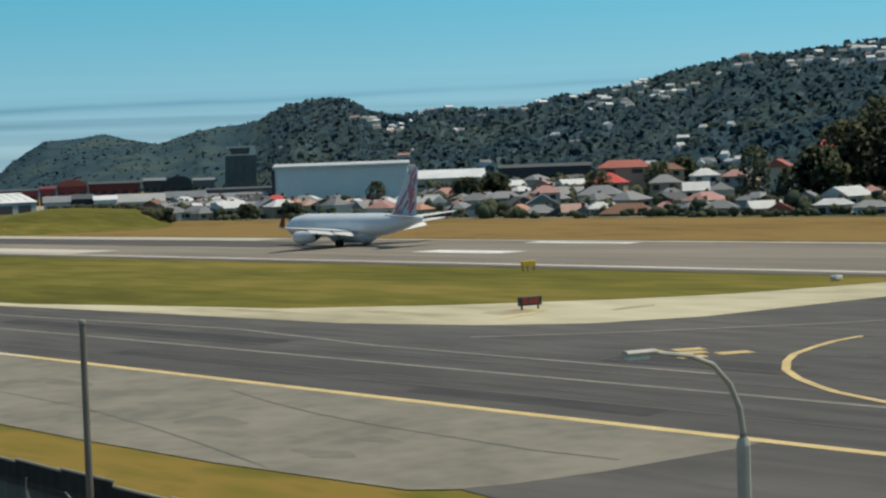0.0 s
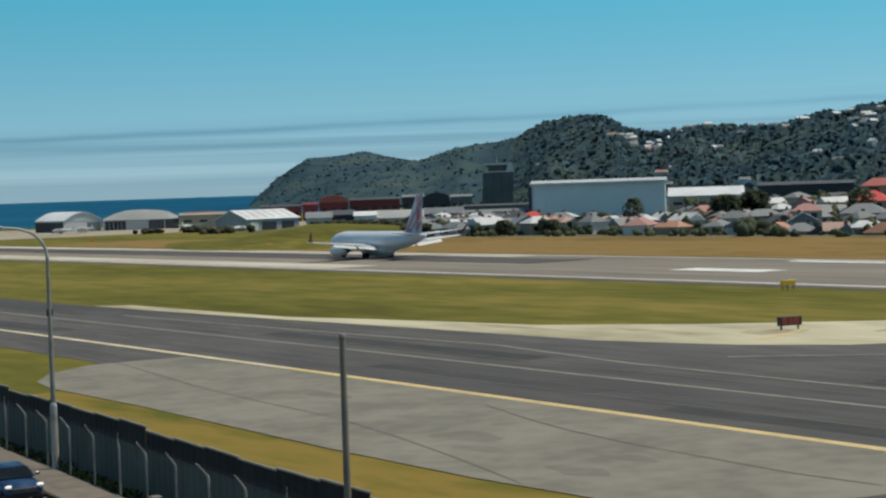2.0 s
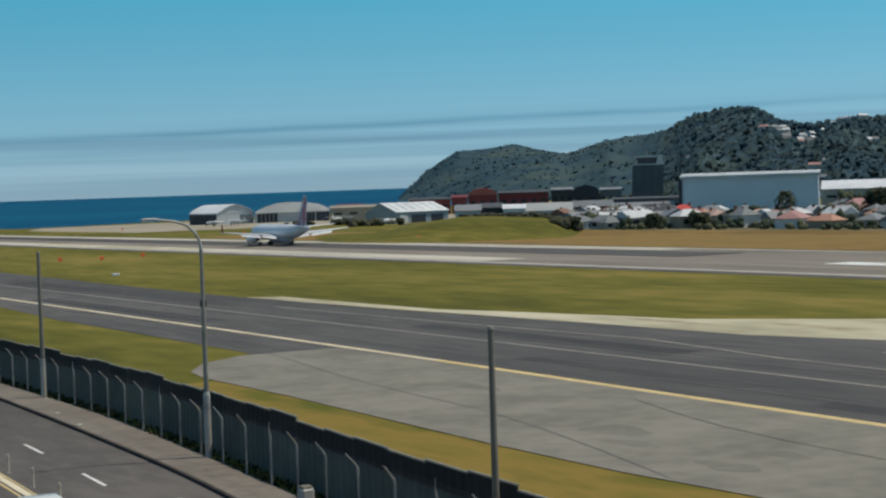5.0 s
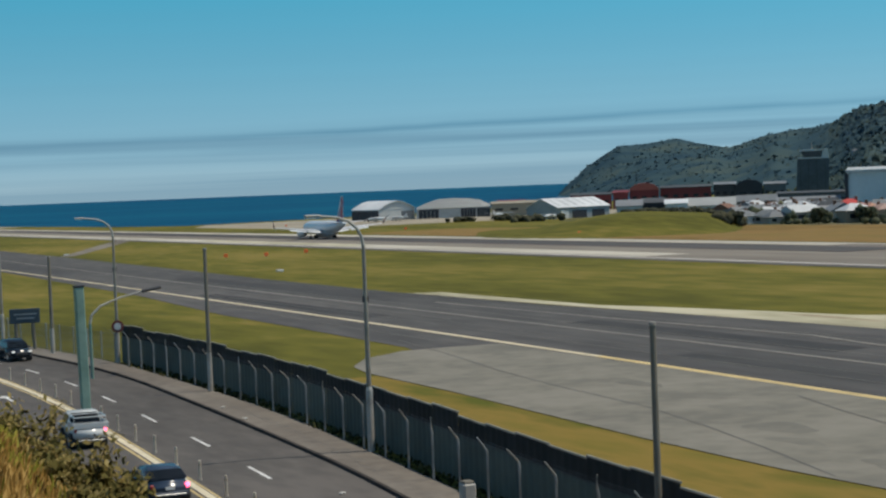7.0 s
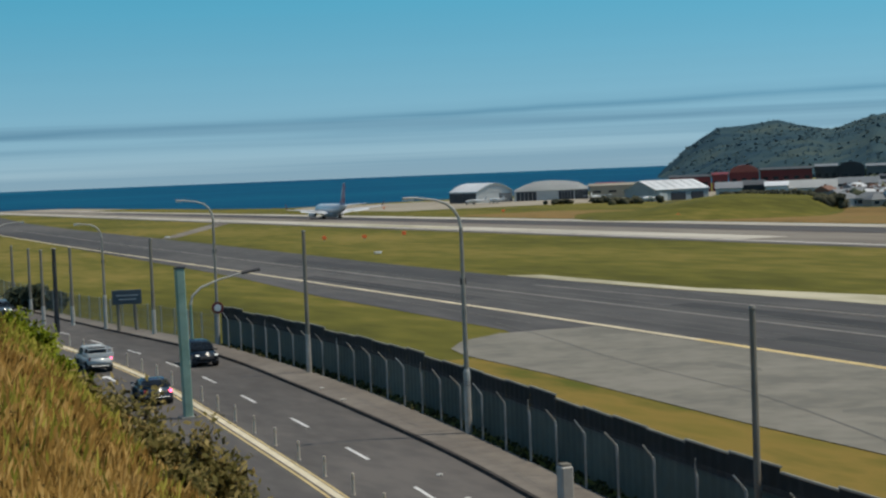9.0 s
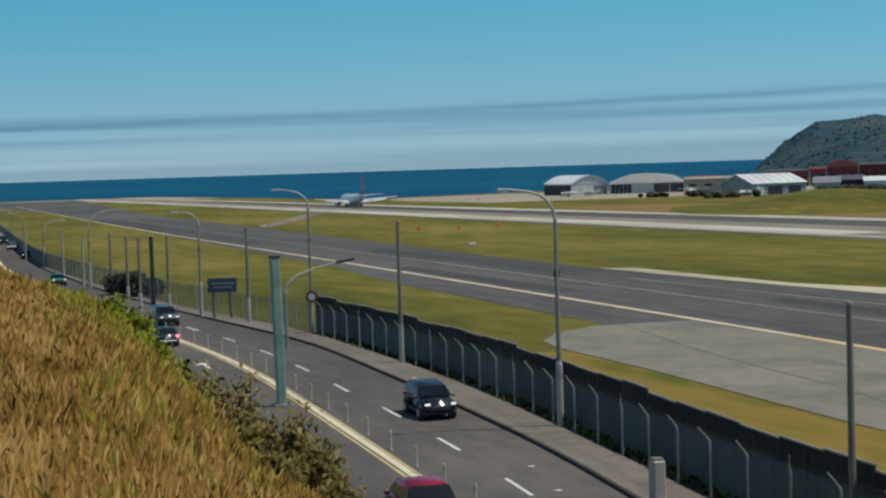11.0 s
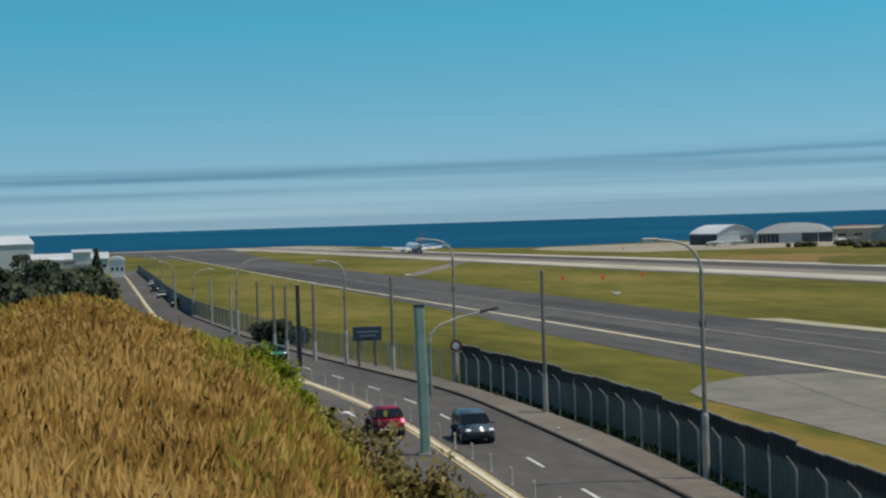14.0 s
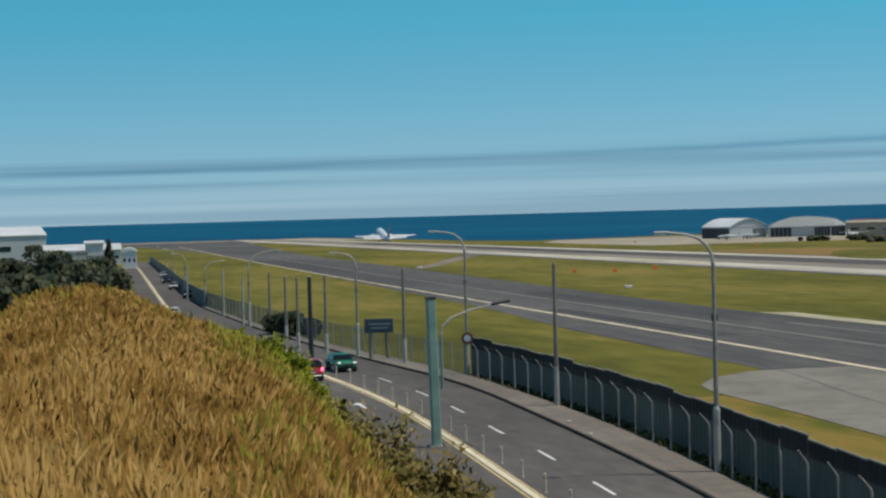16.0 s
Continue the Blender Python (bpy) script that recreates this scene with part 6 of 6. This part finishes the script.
# ---- cars ----
def car(name, label, colour, kind, rear):
    """Front at +y. kind: suv, sedan or ute."""
    pm = material(name + "_paint", [tuple(v * 0.85 for v in colour), colour], 0.6, 0.2, 0.22, spec=0.6)
    t = thing("car", pose(0, 0, 0), label, "car", "cars on the road")
    hw = 0.92
    if kind == "suv":
        low = [(2.25, 0.38), (2.34, 0.62), (2.24, 0.86), (1.25, 1.05), (-2.15, 1.12), (-2.3, 0.85), (-2.28, 0.4)]
        cab = [(1.32, 1.03), (0.42, 1.60), (-0.2, 1.70), (-1.5, 1.66), (-2.12, 1.1)]
        glass = [(1.1, 1.08), (0.42, 1.54), (-1.55, 1.58), (-1.92, 1.14)]
    elif kind == "sedan":
        low = [(2.25, 0.34), (2.3, 0.58), (2.15, 0.80), (1.1, 0.93), (-1.5, 0.98), (-2.25, 0.92), (-2.33, 0.6), (-2.28, 0.36)]
        cab = [(1.15, 0.91), (0.3, 1.38), (-0.5, 1.44), (-1.1, 1.36), (-1.8, 0.95)]
        glass = [(1.0, 0.95), (0.3, 1.32), (-1.05, 1.31), (-1.6, 0.98)]
    else:
        low = [(2.45, 0.42), (2.5, 0.7), (2.4, 0.98), (1.3, 1.06), (-2.5, 1.06), (-2.55, 0.5)]
        cab = [(1.35, 1.06), (0.6, 1.70), (-0.55, 1.72), (-0.75, 1.08)]
        glass = [(1.15, 1.12), (0.6, 1.62), (-0.5, 1.63), (-0.6, 1.13)]
    b = bmesh.new()
    prism(b, low, -hw, hw, "x")
    for v in b.verts:
        v.co.x *= 0.86 if abs(v.co.y) > 2.1 else 1.0
        if v.co.z > 0.78:
            v.co.x *= 0.96
    bmesh.ops.bevel(b, geom=b.edges[:], offset=0.13 if kind != "ute" else 0.07, segments=3, affect="EDGES", clamp_overlap=True)
    body = part("body", b, pm, t, "", True)
    b = bmesh.new()
    prism(b, cab, -hw * 0.93, hw * 0.93, "x")
    for v in b.verts:
        if v.co.z > 1.25:
            v.co.x *= 0.84
    bmesh.ops.bevel(b, geom=b.edges[:], offset=0.10 if kind != "ute" else 0.05, segments=3, affect="EDGES", clamp_overlap=True)
    part("cabin", b, pm, t, "", True)
    b = bmesh.new()
    prism(b, glass, -hw * 0.945, hw * 0.945, "x")
    for v in b.verts:
        if v.co.z > 1.25:
            v.co.x *= 0.845
    part("side_window", b, GLASS, t)
    (fy, fz), (gy, gzz) = cab[0], cab[1]
    (ry, rz), (qy, qz) = cab[-1], cab[-2]
    for nm, (ya, za), (yb, zb), o in (("windscreen", (fy, fz), (gy, gzz), 0.02), ("rear_window", (ry, rz), (qy, qz), -0.02)):
        b = bmesh.new()
        p0, p1 = Vector((0, ya, za)), Vector((0, yb, zb))
        a, c = p0.lerp(p1, 0.12), p0.lerp(p1, 0.9)
        vs = [b.verts.new((x, p.y + o, p.z + 0.015)) for x, p in ((-0.78, a), (0.78, a), (0.66, c), (-0.66, c))]
        b.faces.new(vs)
        bmesh.ops.solidify(b, geom=b.faces[:], thickness=0.03)
        part(nm, b, GLASS, t)
    ends = 2.32 if kind != "ute" else 2.5
    for s in (-1, 1):
        b = bmesh.new()
        box(b, s * 0.66, ends - 0.09, 0.80, 0.26, 0.14, 0.10, bevel=0.03)
        part("headlight", b, LAMPON if not rear else LENS, t)
        b = bmesh.new()
        box(b, s * 0.72, -ends + 0.10, 0.95 if kind != "sedan" else 0.80, 0.18, 0.14, 0.20, bevel=0.04)
        part("tail_light", b, BRAKE if (rear and s > 0) else paint("tail_red", (0.35, 0.02, 0.02), 0.3), t)
        b = bmesh.new()
        box(b, s * 1.0, 0.85, 1.05, 0.2, 0.1, 0.14, bevel=0.03)
        part("mirror", b, pm, t)
        for y in (1.42, -1.42):
            b = bmesh.new()
            x0 = s * (hw - 0.19)
            x1 = s * (hw + 0.03)
            tube(b, [(x0, y, 0.33), (x0 + s * 0.02, y, 0.33), (x1 - s * 0.02, y, 0.33), (x1, y, 0.33)], [0.28, 0.33, 0.33, 0.28], 18)
            w = part("wheel", b, TYRE, t)
            arch = bmesh.new()
            tube(arch, [(s * (hw - 0.3), y, 0.36), (s * (hw + 0.006), y, 0.36)], 0.41, 20)
            part("wheel_arch", arch, DARK, t)
            b = bmesh.new()
            tube(b, [(x1 - s * 0.01, y, 0.33), (x1 + s * 0.02, y, 0.33)], [0.22, 0.2], 14)
            part("rim", b, CHROME, w)
    b = bmesh.new()
    box(b, 0, 0, 0.36, 1.72, 4.3, 0.16, bevel=0.04)
    part("underbody", b, DARK, t)
    if rear:
        b = bmesh.new()
        box(b, 0, -ends - 0.01, 0.46, 1.3, 0.08, 0.08, bevel=0.02)
        part("bumper_strip", b, CHROME, t)
    b = bmesh.new()
    box(b, 0, ends - 0.03, 0.62, 1.0, 0.08, 0.2, bevel=0.02)
    part("grille", b, DARK, t)
    b = bmesh.new()
    box(b, 0, -ends + 0.02, 0.5, 1.5, 0.1, 0.16, bevel=0.03)
    part("bumper", b, DARK if kind != "sedan" else pm, t)
    b = bmesh.new()
    box(b, 0, -ends - 0.0 + 0.02, 0.72, 0.38, 0.06, 0.12)
    part("number_plate", b, WHITE, t)
    if kind == "ute":
        b = bmesh.new()
        box(b, 0, -1.6, 1.09, 1.6, 1.6, 0.04)
        part("tray", b, DARK, t)
        b = bmesh.new()
        for y in (-0.85, -2.35):
            tube(b, [(-0.84, y, 1.1), (-0.78, y, 1.62), (0.78, y, 1.62), (0.84, y, 1.1)], 0.035, 6)
        for s in (-1, 1):
            tube(b, [(s * 0.78, -0.85, 1.62), (s * 0.78, -2.35, 1.62)], 0.035, 6)
        part("rack", b, pm, t)
        for x, y, sx, sy in ((-0.86, -1.6, 0.06, 1.7), (0.86, -1.6, 0.06, 1.7), (0, -2.48, 1.78, 0.06)):
            b = bmesh.new()
            box(b, x, y, 1.2, sx, sy, 0.3, bevel=0.02)
            part("tray_side", b, pm, t)
    return t


CARS = {
    "pale": car("pale", "pale silver blue car with a dark windscreen on the road", (0.42, 0.47, 0.50), "sedan", False),
    "navy": car("navy", "navy blue hatch-back car on the road", (0.02, 0.055, 0.13), "sedan", False),
    "blue": car("blue", "dark blue hatch-back car with lit headlamps on the road", (0.035, 0.075, 0.16), "sedan", False),
    "ute": car("ute", "white utility truck driving away on the road", (0.62, 0.64, 0.64), "ute", True),
    "sedan": car("sedan", "dark blue-grey sedan driving away on the road", (0.045, 0.065, 0.10), "sedan", True),
    "suv": car("suv", "black off-road car coming along the road", (0.018, 0.025, 0.035), "suv", False),
    "red": car("red", "dark red off-road car driving away on the road", (0.28, 0.015, 0.04), "suv", True),
    "grey": car("grey", "dark slate grey off-road car coming along the road", (0.085, 0.12, 0.155), "suv", False),
    "green": car("green", "green hatch-back car coming round the bend", (0.03, 0.20, 0.11), "sedan", False),
}
# far cars waiting on the distant road
FARCARS = []
for i, (x, y, c, lab) in enumerate(((23.0, 345, (0.5, 0.5, 0.5), "silver"), (24.2, 385, (0.03, 0.03, 0.04), "black"), (26.5, 430, (0.6, 0.6, 0.6), "white"), (22.3, 300, (0.04, 0.04, 0.06), "dark"))):
    c0 = car(lab, f"distant {lab} car on the far road", c, "sedan", False)
    c0.matrix_basis = Matrix.Translation((x + 1.0, y, gz(y) + 0.03)) @ pose(0, 0, 0, 0, 0, 175)


def road_pose(y, off, away):
    x = line_at(CENTRE, y) + off
    h = math.degrees(math.atan2(line_at(CENTRE, y + 3) - line_at(CENTRE, y - 3), 6.0))
    return Matrix.Translation((x, y, gz(y) + 0.035)) @ pose(0, 0, 0, -math.degrees(math.atan(SLOPE)), 0, -h) @ pose(0, 0, 0, 0, 0, 0 if away else 180)


# seconds and distance along the road
DRIVES = {
    "pale": (4.9, False, [(0, 82), (1.4, 62.5), (1.7, 58.3), (4, 26), (16, 19)]),
    "navy": (5.5, False, [(0, 98), (2.0, 70), (2.7, 60.0), (5, 28), (16, 20)]),
    "blue": (4.7, False, [(0, 120), (2.7, 82.5), (2.9, 78.5), (3.1, 75), (5.3, 47), (8, 24), (16, 21)]),
    "ute": (-1.9, True, [(0, 22), (3, 44), (5.5, 65.0), (6, 72.6), (6.5, 80), (7, 88.6), (7.5, 97.6), (9, 119.7), (11.8, 158), (16, 230)]),
    "sedan": (-1.9, True, [(0, 20), (4, 34), (7, 70), (9, 99.2), (9.7, 110), (12.5, 152), (16, 215)]),
    "suv": (5.0, False, [(0, 250), (4, 185), (7, 142), (9, 117.8), (9.7, 109), (11.8, 67), (12.2, 59), (14, 26), (16, 20)]),
    "red": (-1.9, True, [(0, 20), (8, 24), (11.8, 66), (12.5, 75.9), (14.5, 109.7), (16, 134)]),
    "grey": (2.3, False, [(0, 330), (9, 180), (11.8, 135.1), (12.5, 121.7), (14.5, 86.9), (15, 78), (16, 58)]),
    "green": (2.4, False, [(0, 420), (9, 250), (14.5, 156), (16, 141)]),
}
def motions():
    rows = []
    for t in np.arange(0, 16.01, 0.5).tolist():
        y = 211.6 + 32.8 * t + 0.735 * t * t
        up = float(np.interp(t, (13.4, 14.5, 15.2, 16.0), (0.0, 3.0, 8.0, 11.0)))
        lift = float(np.interp(t, (15.0, 16.0), (0.0, 1.6)))
        rows.append((t, Matrix.Translation((178, y, gz(y) + lift + 0.03)) @ pose(0, 0, 0, up - 0.29, 0, 0)))
    walk(PLANE, rows)
    for name, (off, away, ys) in DRIVES.items():
        ts = [p[0] for p in ys]
        vals = [p[1] for p in ys]
        walk(CARS[name], [(t, road_pose(float(np.interp(t, ts, vals)), off, away)) for t in sorted({*np.arange(0, 16.01, 0.5).tolist(), *ts})])


motions()
